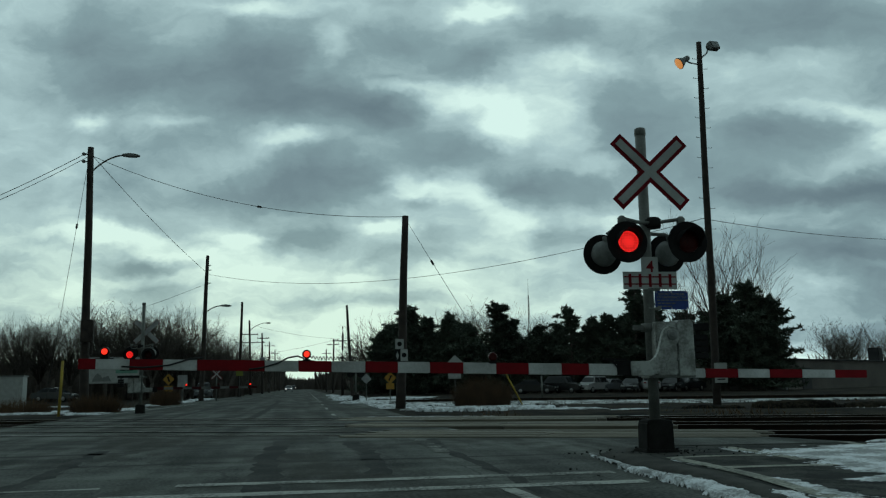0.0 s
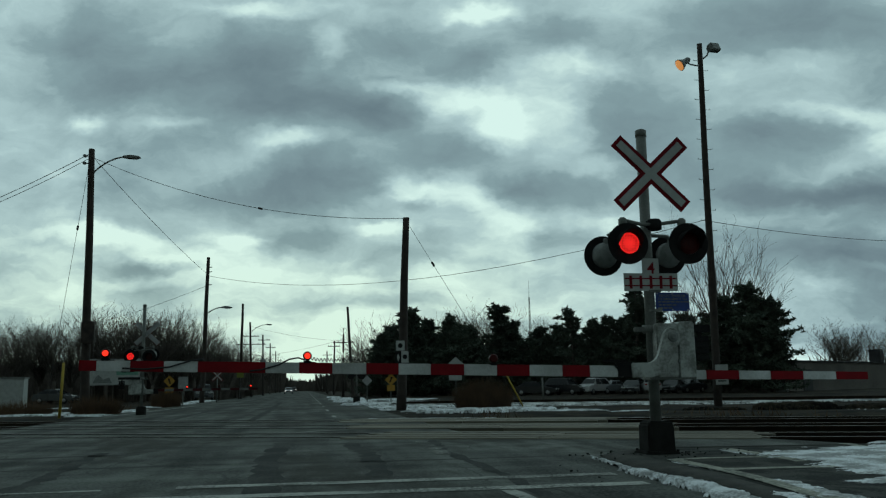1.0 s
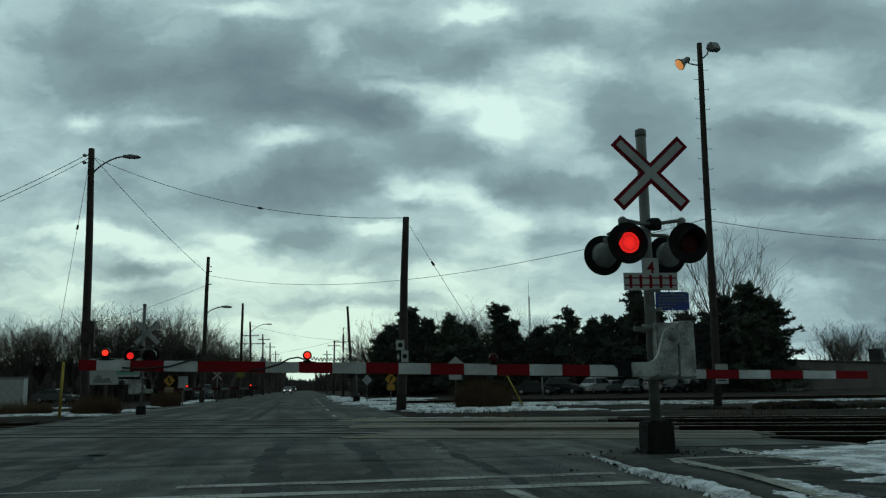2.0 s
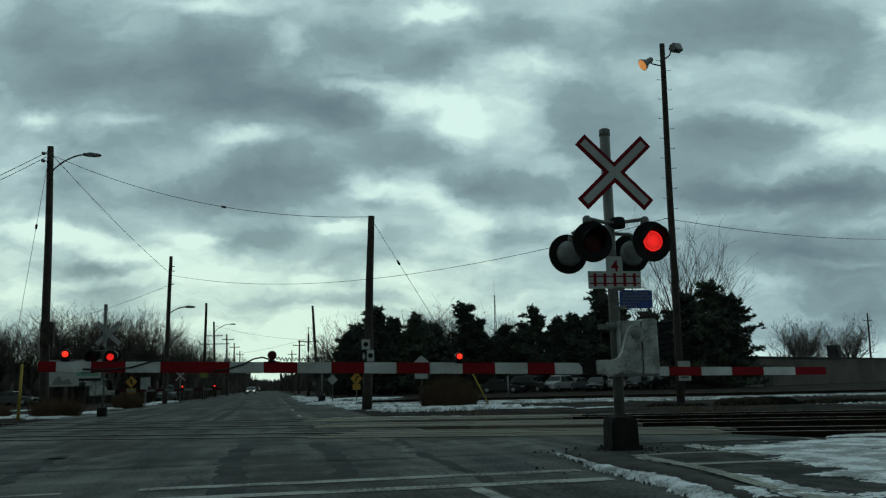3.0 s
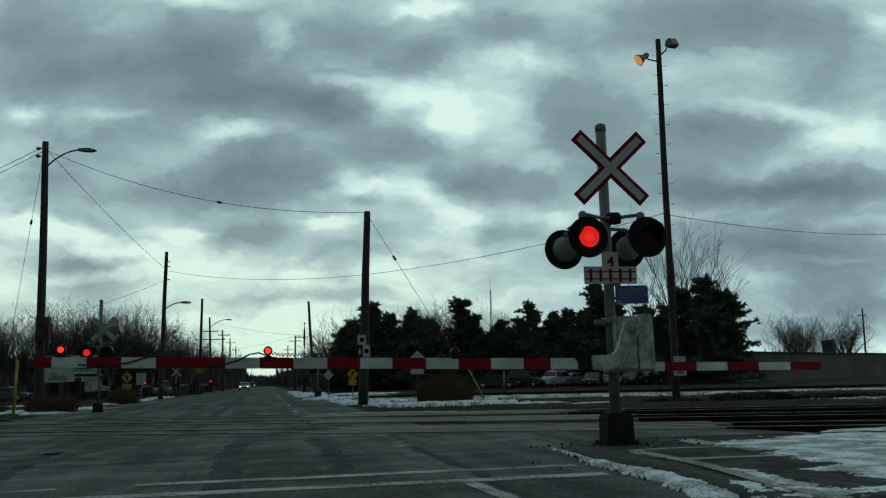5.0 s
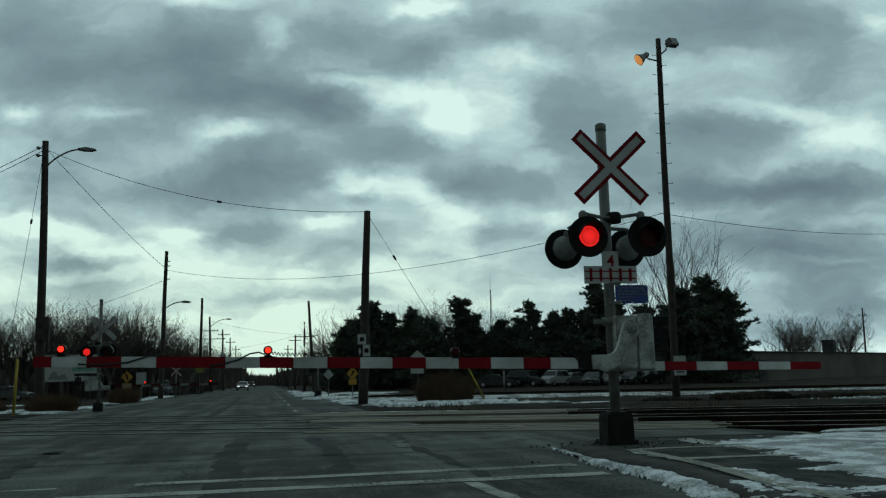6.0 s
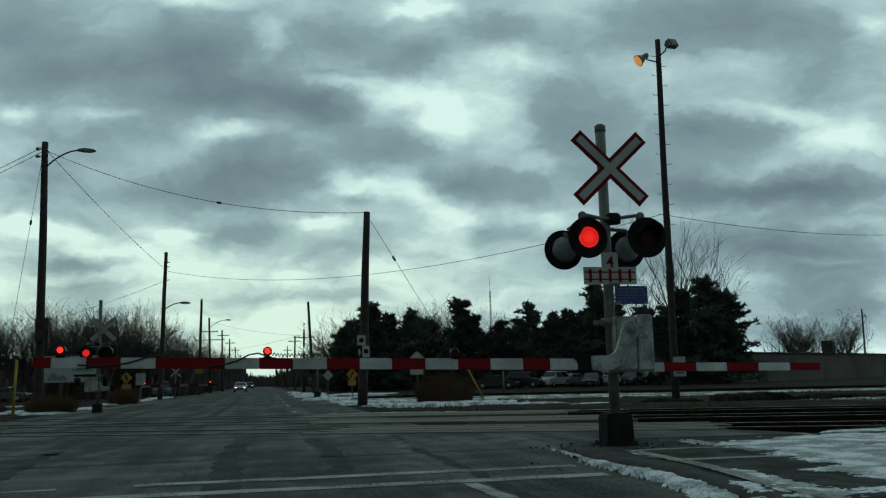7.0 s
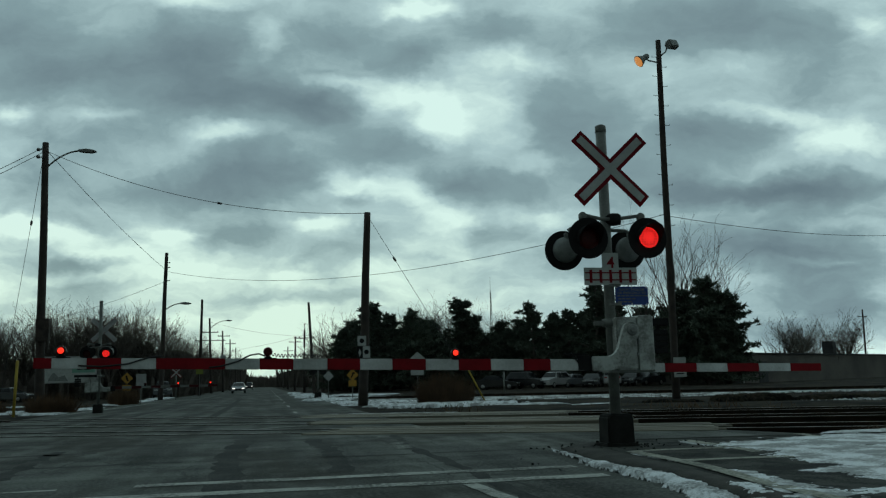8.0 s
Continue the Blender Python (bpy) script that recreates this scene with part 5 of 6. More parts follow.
def pine_meshes(seed, height, width, gaps=0.35, low=0.1):
    """Trunk and uneven flattened boughs whose tufts crowd towards the tips, with gaps between them."""
    rng = random.Random(seed)
    bm = bmesh.new()
    lean = rng.uniform(-0.03, 0.03)
    tube(bm, (0, 0, -0.2), (lean * height, 0, height * 0.96), height * 0.022, height * 0.005, 8)
    boughs = []
    z = height * low
    while z < height * 0.97:
        f = (z / height - low) / (1 - low)
        reach = width * (1 - f) ** 0.6 * (0.86 + 0.22 * math.sin(f * 11 + seed * 1.7)) + 0.35
        for _ in range(rng.randint(4, 6)):
            if rng.random() < gaps * 0.6:
                continue
            a = rng.uniform(0, 6.2832)
            l = reach * rng.choice((rng.uniform(0.4, 0.8), rng.uniform(0.7, 1.25)))
            p0 = Vector((lean * z, 0, z))
            p1 = p0 + Vector((math.cos(a) * l, math.sin(a) * l, l * rng.uniform(0.0, 0.35)))
            tube(bm, p0, p1, 0.05, 0.015, 4, False)
            boughs.append((p0, p1, l))
        if rng.random() > gaps:
            # inner boughs that close the crown round the trunk
            for _ in range(4):
                a, l = rng.uniform(0, 6.2832), reach * rng.uniform(0.25, 0.65)
                p0 = Vector((lean * z, 0, z + rng.uniform(-0.2, 0.2)))
                boughs.append((p0, p0 + Vector((math.cos(a) * l, math.sin(a) * l, 0.3 * l)), l))
        z += height * rng.uniform(0.03, 0.055)
    trunk = mesh_of(bm, "trunk", BARK)
    verts, faces = [], []
    for p0, p1, l in boughs:
        side = Vector((-(p1 - p0).y, (p1 - p0).x, 0)).normalized()
        count = 5 + int(l * 2.2)
        for k in range(count):
            f = 0.28 + 0.76 * (k / (count - 1)) ** 0.8
            c = p0.lerp(p1, f) + side * rng.gauss(0, 0.10 + 0.16 * l * (1.05 - f)) + Vector((0, 0, rng.gauss(0.06, 0.10)))
            size = rng.uniform(0.8, 1.5)
            for _ in range(15):
                d = Vector((rng.gauss(0, 1), rng.gauss(0, 1), rng.gauss(0.35, 0.55))).normalized() * rng.uniform(0.2, 0.4) * size
                s = d.orthogonal().normalized() * 0.075
                s.rotate(Matrix.Rotation(rng.uniform(0, 6.28), 3, d.normalized()))
                i = len(verts)
                verts += [tuple(c - s), tuple(c + s), tuple(c + d)]
                faces.append((i, i + 1, i + 2))
    me = bpy.data.meshes.new("crown")
    me.from_pydata(verts, [], faces)
    me.materials.append(NEEDLES)
    return trunk, me


def plant(name, meshes, x, y, z, scale, turn, label, group, crown_label):
    root = thing(name, Matrix.Translation((x, y, z)) @ Matrix.Rotation(radians(turn), 4, "Z") @ Matrix.Diagonal((scale, scale, scale, 1)), label, "tree", group)
    for n, me, lb in (("trunk", meshes[0], "dark trunk"), ("crown", meshes[1], crown_label)):
        o = new(n, me)
        o.parent = root
        tagged(o, lb)
    return root


def build_trees():
    rng = random.Random(11)
    bare = [bare_tree_meshes(s, 10.0, sp, li) for s, sp, li in ((1, 0.66, 8), (2, 0.78, 9), (3, 0.46, 7), (5, 0.8, 9))]
    bare.append(bare_tree_meshes(8, 10.0, 0.46, 7, 0.010, 0.8, 0.0, 0.006))
    bare.append(bare_tree_meshes(14, 10.0, 0.9, 10, 0.022, 1.0, 0.44, 0.010))

    def bare_at(x, y, h, k=None, label="leafless winter tree with fine grey-brown twigs"):
        plant("bare_tree", bare[rng.randrange(4) if k is None else k], x, y, -0.1, h * 1.16 / 10.0, rng.uniform(0, 360), label, "bare trees", "leafless twigs")
    # wood on the far left
    for x, y, h in ((-31, 96, 9.6), (-28.5, 102, 10.4), (-26, 98, 9.8), (-23.5, 104, 10.2), (-21, 99, 9.6), (-18.5, 103, 9.2), (-16, 98, 9.0), (-14, 105, 9.6), (-11.8, 99, 9.4),
                    (-36, 104, 10.5), (-33, 110, 11.0), (-25, 114, 10.6), (-19.5, 116, 10.0), (-12, 118, 9.4), (-10, 112, 8.4), (-9.5, 125, 8.6), (-12, 140, 9.5), (-10, 165, 9.5), (-11, 190, 10),
                    (-40, 98, 10), (-44, 108, 11), (-12, 230, 12), (-10, 260, 12), (-29.5, 97, 9.8), (-24.8, 100, 10.0), (-20.0, 104, 9.8), (-17.2, 100, 9.6), (-15.0, 102, 9.6), (-13.0, 99, 9.8), (-34.5, 99, 10.0)):
        bare_at(x, y, h * (0.82 if x < -24 else 1.0 if x < -14 else 0.86))
    for x, y, h in ((7.8, 92, 7.9), (10.5, 96, 7.4), (17.3, 88, 9.0), (19.3, 92, 8.6), (15.4, 94, 8.2), (25, 88, 7.5), (27, 92, 7.2), (8, 133, 7), (8.5, 167, 8), (7, 108, 6)):
        bare_at(x * 1.36, y * 1.36, (h - 1) * 1.36 + 1)
    bare_at(44.6, 88.5, 18.4, 4, "tall leafless tree with upright slender limbs")
    bare_at(41.2, 90, 14.5, 4, "tall leafless tree with upright slender limbs")
    bare_at(48.4, 91, 16.4, 4, "tall leafless tree with upright slender limbs")
    for x, y, h in ((92.0, 140, 10.6), (98.6, 146, 9.6), (104.9, 143, 11.0), (121, 140, 9.5), (126, 143, 10.0)):
        bare_at(x, y, h, 5, "round-headed leafless tree behind the long wall")
    pines = [pine_meshes(21, 8.0, 2.9, 0.25, 0.06), pine_meshes(22, 8.0, 2.3, 0.75, 0.25), pine_meshes(23, 8.0, 3.4, 0.15, 0.03), pine_meshes(27, 8.0, 3.1, 0.3, 0.05), pine_meshes(31, 8.0, 2.7, 0.4, 0.12)]

    def pine_at(x, y, h, k):
        far = 1.36 if x < 34.6 else 1.2
        x, y, h = x * far, y * far, (h - 1) * far + 1
        kind = k if k < 2 else rng.choice((2, 2, 3, 4))
        plant("pine_tree", pines[kind], x, y, -0.1, h / 8.0, rng.uniform(0, 360), "dark evergreen pine with ragged boughs", "pine trees", "dark needle tufts")
    for x, y, h, k in ((8.9, 74.6, 7.8, 0), (10.6, 75.5, 6.9, 2), (12.3, 74, 7.1, 2), (14.2, 76, 5.8, 2), (16.5, 73, 8.0, 0), (17.8, 74, 6.6, 2), (6.8, 77, 5.8, 2), (19.8, 75, 5.2, 2), (22.7, 72, 7.4, 1), (24.5, 73, 6.6, 1),
                       (26.0, 72, 6.7, 2), (27.8, 70.5, 9.0, 1), (28.9, 71.5, 8.2, 2), (30.5, 72, 7.3, 2), (32.2, 70, 6.6, 2), (36.9, 68.6, 9.2, 2), (35.3, 69.5, 8.4, 0), (38.8, 68.4, 8.0, 2), (39.4, 68.8, 5.6, 2), (33.8, 69.0, 6.9, 2),
                       (21.3, 75, 5.4, 2), (12.9, 78, 6.2, 2), (25, 78, 5.6, 2), (7.8, 80, 6.0, 2), (11.4, 80, 6.6, 2), (15.2, 80, 6.4, 2), (18.6, 80, 5.8, 2), (22.4, 80, 5.8, 2), (27.4, 79, 6.2, 2),
                       (31.5, 78, 6.4, 2), (34.5, 76, 6.8, 2), (29.2, 81, 6.2, 2), (20.5, 82, 5.6, 2), (9.6, 84, 6.0, 2), (7.6, 79, 6.6, 2), (10, 81, 7.0, 2), (13.4, 79, 7.0, 2), (15.6, 82, 6.9, 2), (19, 79, 6.5, 2), (21.6, 79, 6.4, 2),
                       (24, 80, 6.7, 2), (26.8, 78, 6.8, 2), (29.6, 78, 7.3, 2), (31.8, 77, 7.0, 2), (33.5, 74, 7.2, 2)):
        pine_at(x, y, h, k)
    # far woods closing the horizon: dense brush of thin stems
    for name, spans, hgt, count in (("woods", ((-420, -10, 140, 330), (14, 700, 170, 380), (-70, -11, 130, 170), (-40, 40, 420, 480)), (3.0, 7.0), 6500), ("undergrowth", ((-70, -11.5, 112, 128), (8.0, 58, 116, 126)), (1.0, 3.4), 2600), ("far_trees", ((-95, -8, 300, 470), (8, 95, 300, 470)), (6.0, 11.5), 1400), ("thicket", ((-24, -9.8, 106, 124),), (2.2, 6.6), 950)):
        verts, faces = [], []
        r2 = random.Random(len(name))
        for k in range(count):
            x0, x1, y0, y1 = spans[k % len(spans)]
            x, y = r2.uniform(x0, x1), r2.uniform(y0, y1)
            if name == "undergrowth" and k % 3 == 1:
                h = r2.uniform(0.5, 1.3)
            else:
                h = r2.uniform(*hgt)
            if y > 400:
                h *= 0.95
            w = h * r2.uniform(0.12, 0.3)
            for _ in range(7):
                a = r2.uniform(0, 6.28)
                b = Vector((x + r2.gauss(0, w * 0.6), y + r2.gauss(0, w * 0.6), -0.2))
                t = b + Vector((math.cos(a) * w, math.sin(a) * w, h * r2.uniform(0.6, 1.0)))
                s = Vector((0.05 + h * 0.03, 0, 0))
                i = len(verts)
                verts += [tuple(b - s), tuple(b + s), tuple(t.lerp(b, 0.3) + s * 1.6), tuple(t)]
                faces += [(i, i + 1, i + 2), (i, i + 2, i + 3)]
        me = bpy.data.meshes.new(name)
        me.from_pydata(verts, [], faces)
        me.materials.append(BARK)
        tagged(new(name, me), "dense leafless winter scrub and distant woods", "woods", kind="stuff")
    # brown brush heap beside the crossing
    r2 = random.Random(9)
    for sx, sy, wx, wy, tall, stems, lb in ((7.75, 37.8, 1.45, 0.9, 1.75, 2600, "dense reddish-brown leafless shrub"), (-10.2, 46.2, 1.5, 0.8, 1.2, 1100, "low brown leafless shrub beside the tall pole"),
                                            (-8.9, 60.0, 1.1, 1.2, 1.5, 1000, "low brown leafless shrub beside the roadway"), (-13.4, 45.5, 1.6, 0.8, 1.0, 900, "low brown leafless shrub beside the tracks"),
                                            (9.6, 12.1, 0.8, 0.4, 0.35, 500, "low dark weeds beside the path")):
        root = thing("shrub", pose(sx, sy, -0.1), lb, "shrub", "shrubs")
        verts, faces = [], []
        for k in range(stems):
            a, rr = r2.uniform(0, 6.28), math.sqrt(r2.random())
            x, y = wx * rr * math.cos(a), wy * rr * math.sin(a)
            h = (tall - 0.34 * tall * rr * rr) * r2.uniform(0.45, 1.0)
            b = Vector((x * 0.75, y * 0.75, 0))
            t = Vector((x + r2.gauss(0, 0.12), y + r2.gauss(0, 0.12), h))
            s = Vector((0.012, 0.006, 0))
            i = len(verts)
            verts += [tuple(b - s), tuple(b + s), tuple(t)]
            faces.append((i, i + 1, i + 2))
        me = bpy.data.meshes.new("brushwood")
        me.from_pydata(verts, [], faces)
        me.materials.append(BRUSH)
        o = tagged(new("brushwood", me), kind="stuff")
        o.parent = root
    # dead grass tufts along the track edge
    verts, faces = [], []
    for k in range(9000):
        if k % 3 == 0:
            p = Vector((r2.uniform(-34, -9.2), r2.uniform(41, 70), -0.1))
        else:
            p = on_tracks(r2.uniform(-12, 60), r2.choice((r2.uniform(28.8, 33), r2.uniform(40, 56))), -0.1)
        if ROAD_LEFT - 0.6 < p.x < ROAD_RIGHT + 0.6 or noise.noise((p.x * 0.25, p.y * 0.25, 7.0)) < 0.05:
            continue
        h = r2.uniform(0.06, 0.32)
        t = p + Vector((r2.gauss(0, 0.14), r2.gauss(0, 0.1), h))
        i = len(verts)
        verts += [(p.x - 0.014, p.y, p.z), (p.x + 0.014, p.y, p.z), tuple(t)]
        faces.append((i, i + 1, i + 2))
    me = bpy.data.meshes.new("dead_grass")
    me.from_pydata(verts, [], faces)
    me.materials.append(BRUSH)
    tagged(new("dead_grass", me), "thin tufts of dead brown grass beside the tracks", "grass", kind="stuff")


# ------------------------------------------------------------------ vehicles and buildings
def car_parts(root, paint, style="sedan", lights="off"):
    """A car facing -y, wheels on z = 0, centred on its own origin."""
    L, W = (4.6, 1.80) if style != "suv" else (4.7, 1.88)
    H = {"sedan": 1.45, "suv": 1.72, "van": 1.78}[style]
    half = L / 2
    if style == "sedan":
        low = [(-half, 0.32), (-half + 0.05, 0.62), (-half + 0.25, 0.72), (-0.95, 0.92), (1.35, 0.98), (half - 0.1, 0.95), (half, 0.55), (half - 0.05, 0.3)]
        roof = [(-0.95, 0.92), (-0.15, 1.40), (0.35, H), (0.95, 1.42), (1.75, 0.98)]
    else:
        low = [(-half, 0.35), (-half + 0.04, 0.80), (-half + 0.2, 0.92), (-1.05, 1.05), (half - 0.05, 1.08), (half, 0.6), (half - 0.05, 0.35)]
        roof = [(-1.05, 1.05), (-0.45, H - 0.06), (0.0, H), (1.7, H - 0.02), (half - 0.1, 1.08)]
    bm = bmesh.new()
    slab(bm, low, -W / 2, W / 2, "yz")
    bmesh.ops.bevel(bm, geom=[e for e in bm.edges], offset=0.05, segments=2, affect="EDGES")
    part("body", bm, paint, root)
    bm = bmesh.new()
    a = [bm.verts.new((-W / 2 + 0.06 + 0.24 * max(0, (z - 0.95)) / 0.55, y, z)) for y, z in roof]
    b = [bm.verts.new((-v.co.x, v.co.y, v.co.z)) for v in a]
    bm.faces.new(a)
    bm.faces.new(b[::-1])
    for k in range(len(a) - 1):
        bm.faces.new((a[k], b[k], b[k + 1], a[k + 1]))
    bmesh.ops.recalc_face_normals(bm, faces=bm.faces)
    bmesh.ops.bevel(bm, geom=bm.edges[:], offset=0.04, segments=2, affect="EDGES")
    cabin = part("cabin", bm, paint, root)
    # windscreen, rear window, side windows
    for (y0, z0), (y1, z1) in ((roof[0], roof[1]), (roof[-1], roof[-2])):
        s = -1 if y0 < 0 else 1
        w0, w1 = W / 2 - 0.16, W / 2 - 0.34
        f = [(w0, y0 + (y1 - y0) * 0.12, z0 + (z1 - z0) * 0.12), (w1, y0 + (y1 - y0) * 0.9, z0 + (z1 - z0) * 0.9)]
        n = Vector((0, s * abs(z1 - z0), abs(y1 - y0))).normalized() * 0.012
        bm = bmesh.new()
        vs = [bm.verts.new(Vector(p) + n) for p in ((-f[0][0], f[0][1], f[0][2]), (f[0][0], f[0][1], f[0][2]), (f[1][0], f[1][1], f[1][2]), (-f[1][0], f[1][1], f[1][2]))]
        bm.faces.new(vs)
        part("windscreen" if s < 0 else "rear_window", bm, GLASS_DARK, cabin, "dark tinted glass")
    for s in (-1, 1):
        zt = roof[2][1] - 0.12
        xb, xt = s * (W / 2 - 0.05), s * (W / 2 - 0.06 - 0.24 * (zt - 0.95) / 0.55 + 0.02)
        for y0, y1, c0, c1 in ((roof[0][0] + 0.28, 0.28, 0.42, 0.0), (0.36, roof[-1][0] - 0.3, 0.0, -0.38)):
            bm = bmesh.new()
            vs = [bm.verts.new(p) for p in ((xb, y0, 1.02), (xb, y1, 1.02), (xt, y1 + c1, zt), (xt, y0 + c0, zt))]
            bm.faces.new(vs if s > 0 else vs[::-1])
            part("side_window", bm, GLASS_DARK, cabin, "dark tinted glass")
    for sx in (-1, 1):
        for y in (-half + 0.9, half - 0.95):
            bm = bmesh.new()
            lathe(bm, [(0.2, 0.0), (0.30, 0.02), (0.325, 0.05), (0.325, 0.17), (0.30, 0.2)], (sx * (W / 2 - 0.19), y, 0.325), (sx, 0, 0), 18)
            wh = part("wheel", bm, TYRE, root, "black tyre")
            bm = bmesh.new()
            lathe(bm, [(0.2, 0.0), (0.19, 0.02), (0.06, 0.01)], (sx * (W / 2 + 0.012), y, 0.325), (sx, 0, 0), 14)
            part("rim", bm, CHROME, wh)
    fz = 0.66 if style == "sedan" else 0.82
    for sx in (-1, 1):
        bm = bmesh.new()
        box(bm, (sx * (W / 2 - 0.3), -half + 0.07, fz), (0.36, 0.10, 0.13), bevel=0.03)
        part("headlight", bm, HEADLIGHT if lights == "on" else SIGN_WHITE, root, "lit headlight" if lights == "on" else "clear headlight")
        bm = bmesh.new()
        box(bm, (sx * (W / 2 - 0.22), half - 0.04, fz + 0.14), (0.26, 0.08, 0.16), bevel=0.02)
        part("tail_light", bm, TAILLIGHT if lights == "tail" else ARM_RED, root, "red tail light")
        bm = bmesh.new()
        box(bm, (sx * (W / 2 + 0.08), -0.72, 1.02), (0.18, 0.1, 0.13), bevel=0.03)
        part("mirror", bm, paint, root)
    bm = bmesh.new()
    box(bm, (0, -half + 0.01, 0.5), (0.95, 0.06, 0.17), bevel=0.02)
    part("grille", bm, BLACK, root, "dark grille")
    bm = bmesh.new()
    box(bm, (0, half - 0.0, 0.62), (0.5, 0.02, 0.14))
    box(bm, (0, -half - 0.0, 0.40), (0.32, 0.02, 0.12))
    part("licence_plate", bm, SIGN_WHITE, root)


PAINTS = {}


def car(name, x, y, turn, paint, style, label, lights="off", group="parked cars"):
    if paint not in PAINTS:
        PAINTS[paint] = car_paint(paint, {"white_car_paint": (0.42, 0.42, 0.42), "black_car_paint": (0.02, 0.02, 0.022), "grey_car_paint": (0.07, 0.075, 0.08),
                                          "silver_car_paint": (0.2, 0.21, 0.22), "red_car_paint": (0.25, 0.02, 0.02), "blue_car_paint": (0.03, 0.05, 0.09)}[paint])
    root = thing(name, pose(x, y, -0.06 if group == "parked cars" else 0.0, 0, 0, turn), label, "car", group)
    car_parts(root, PAINTS[paint], style, lights)
    return root


def build_cars():
    for x, y, t, p, s, lb in ((23.6, 88, 62, "black_car_paint", "sedan", "black sedan parked behind the siding"), (26.8, 88.3, 40, "black_car_paint", "van", "dark van parked behind the siding"),
                              (29.7, 88, -50, "white_car_paint", "suv", "white sport utility vehicle parked at an angle"), (32.0, 89.5, -60, "silver_car_paint", "sedan", "silver sedan parked at an angle"),
                              (33.6, 87, -28, "black_car_paint", "sedan", "black sedan parked at an angle"), (35.5, 88, 175, "white_car_paint", "suv", "small white hatchback seen from behind"),
                              (38.4, 88, -40, "black_car_paint", "sedan", "black sedan parked at an angle"), (40.6, 89, -60, "grey_car_paint", "sedan", "grey sedan parked side-on"),
                              (-24.6, 94, 70, "grey_car_paint", "sedan", "grey sedan parked at the wood's edge"),
                              (-10.5, 97, 5, "grey_car_paint", "suv", "grey car waiting beside the far roadway"), (-10.2, 118, 8, "silver_car_paint", "suv", "silver car waiting beside the far roadway")):
        car("car", x, y, t, p, s, lb)


def build_buildings():
    # long low wall of a works building, right of the tracks
    a, b = Vector((49.6, 84.5, 0)), Vector((118, 132, 0))
    d = (b - a).normalized()
    n = Vector((-d.y, d.x, 0))
    L = (b - a).length
    turn = math.degrees(math.atan2(d.y, d.x))
    root = thing("works_building", pose(a.x, a.y, -0.2, 0, 0, turn), "long low grey block building with a flat roof", "building")
    bm = bmesh.new()
    box(bm, (L / 2, 7, 1.6), (L, 14, 3.2))
    part("wall", bm, STUCCO, root, "grey block wall")
    bm = bmesh.new()
    box(bm, (L / 2, 7, 3.28), (L + 0.5, 14.5, 0.16), bevel=0.03)
    part("roof", bm, ROOFING, root, "flat roof edge")
    rng = random.Random(6)
    for k in range(9):
        for a0, a1 in ((0, L * 0.33), (L * 0.33, L * 0.67), (L * 0.67, L)):
            bm = bmesh.new()
            out = rng.uniform(0.02, 0.09)
            box(bm, ((a0 + a1) / 2, -out / 2, 0.25 + k * 0.33), (a1 - a0 - 0.02, out, 0.30), bevel=0.012)
            part("siding_panel", bm, STUCCO, root)
    bm = bmesh.new()
    box(bm, (4.5, -0.10, 1.2), (2.2, 0.08, 2.4))
    part("door", bm, ROOFING, root, "dark closed loading door")
    bm = bmesh.new()
    box(bm, (33, 3, 4.2), (1.4, 1.4, 1.9), bevel=0.05)
    for k in range(4):
        box(bm, (33, 2.28, 3.6 + k * 0.36), (1.2, 0.05, 0.12))
    part("roof_vent", bm, ROOFING, root, "dark rooftop ventilator")
    bm = bmesh.new()
    lathe(bm, [(1.0, 0), (1.05, 0.1), (1.05, 3.6), (0.3, 4.4)], (-0.6, -0.5, 0), (0, 0, 1), 20)
    tagged(part("storage_tank", bm, GREY_CAST), "pale upright storage tank beside the building", "tank").matrix_basis = pose(a.x - 1.5, a.y - 1.0, -0.2)
    # white cabin at the left edge
    root = thing("equipment_cabin", pose(-19.75, 63.0, -0.1, 0, 0, 8), "small white railway equipment cabin", "cabin")
    bm = bmesh.new()
    box(bm, (0, 0, 1.05), (2.4, 1.9, 2.1), bevel=0.03)
    part("body", bm, SIGN_WHITE, root)
    bm = bmesh.new()
    box(bm, (0, 0, 2.14), (2.55, 2.05, 0.09), bevel=0.02)
    part("roof", bm, GREY_CAST, root)
    bm = bmesh.new()
    box(bm, (0.5, -0.96, 1.0), (0.85, 0.04, 1.8), bevel=0.01)
    part("door", bm, SIGN_WHITE, root, "white steel door")
    # roadside billboard behind the far signal
    root = thing("billboard", pose(-18.1, 88, -0.1, 0, 0, 5), "faded white billboard with a green banner before the wood", "billboard")
    bm = bmesh.new()
    box(bm, (0, 0, 3.0), (5.0, 0.12, 2.5), bevel=0.02)
    panel = part("panel", bm, SIGN_BACK, root, "grey weathered board")
    for x, z, w, h, m_, lb in ((0, 3.0, 4.8, 2.3, SIGN_WHITE, "faded white sheet"), (1.35, 3.15, 2.0, 0.9, SIGN_GREEN, "pale green banner")):
        bm = bmesh.new()
        box(bm, (x, -0.07 - 0.006 * (w < 3), z), (w, 0.006, h))
        part("sheet", bm, m_, panel, lb)
    bm = bmesh.new()
    for x, z, w in ((0.9, 3.3, 0.8), (1.8, 3.3, 0.7), (1.0, 3.02, 0.5), (1.65, 3.02, 0.6)):
        box(bm, (x, -0.082, z), (w, 0.006, 0.13))
    part("writing", bm, BLACK, panel)
    bm = bmesh.new()
    slab(bm, [(-1.55, 3.45), (-1.25, 3.05), (-0.95, 3.45)], -0.08, -0.074)
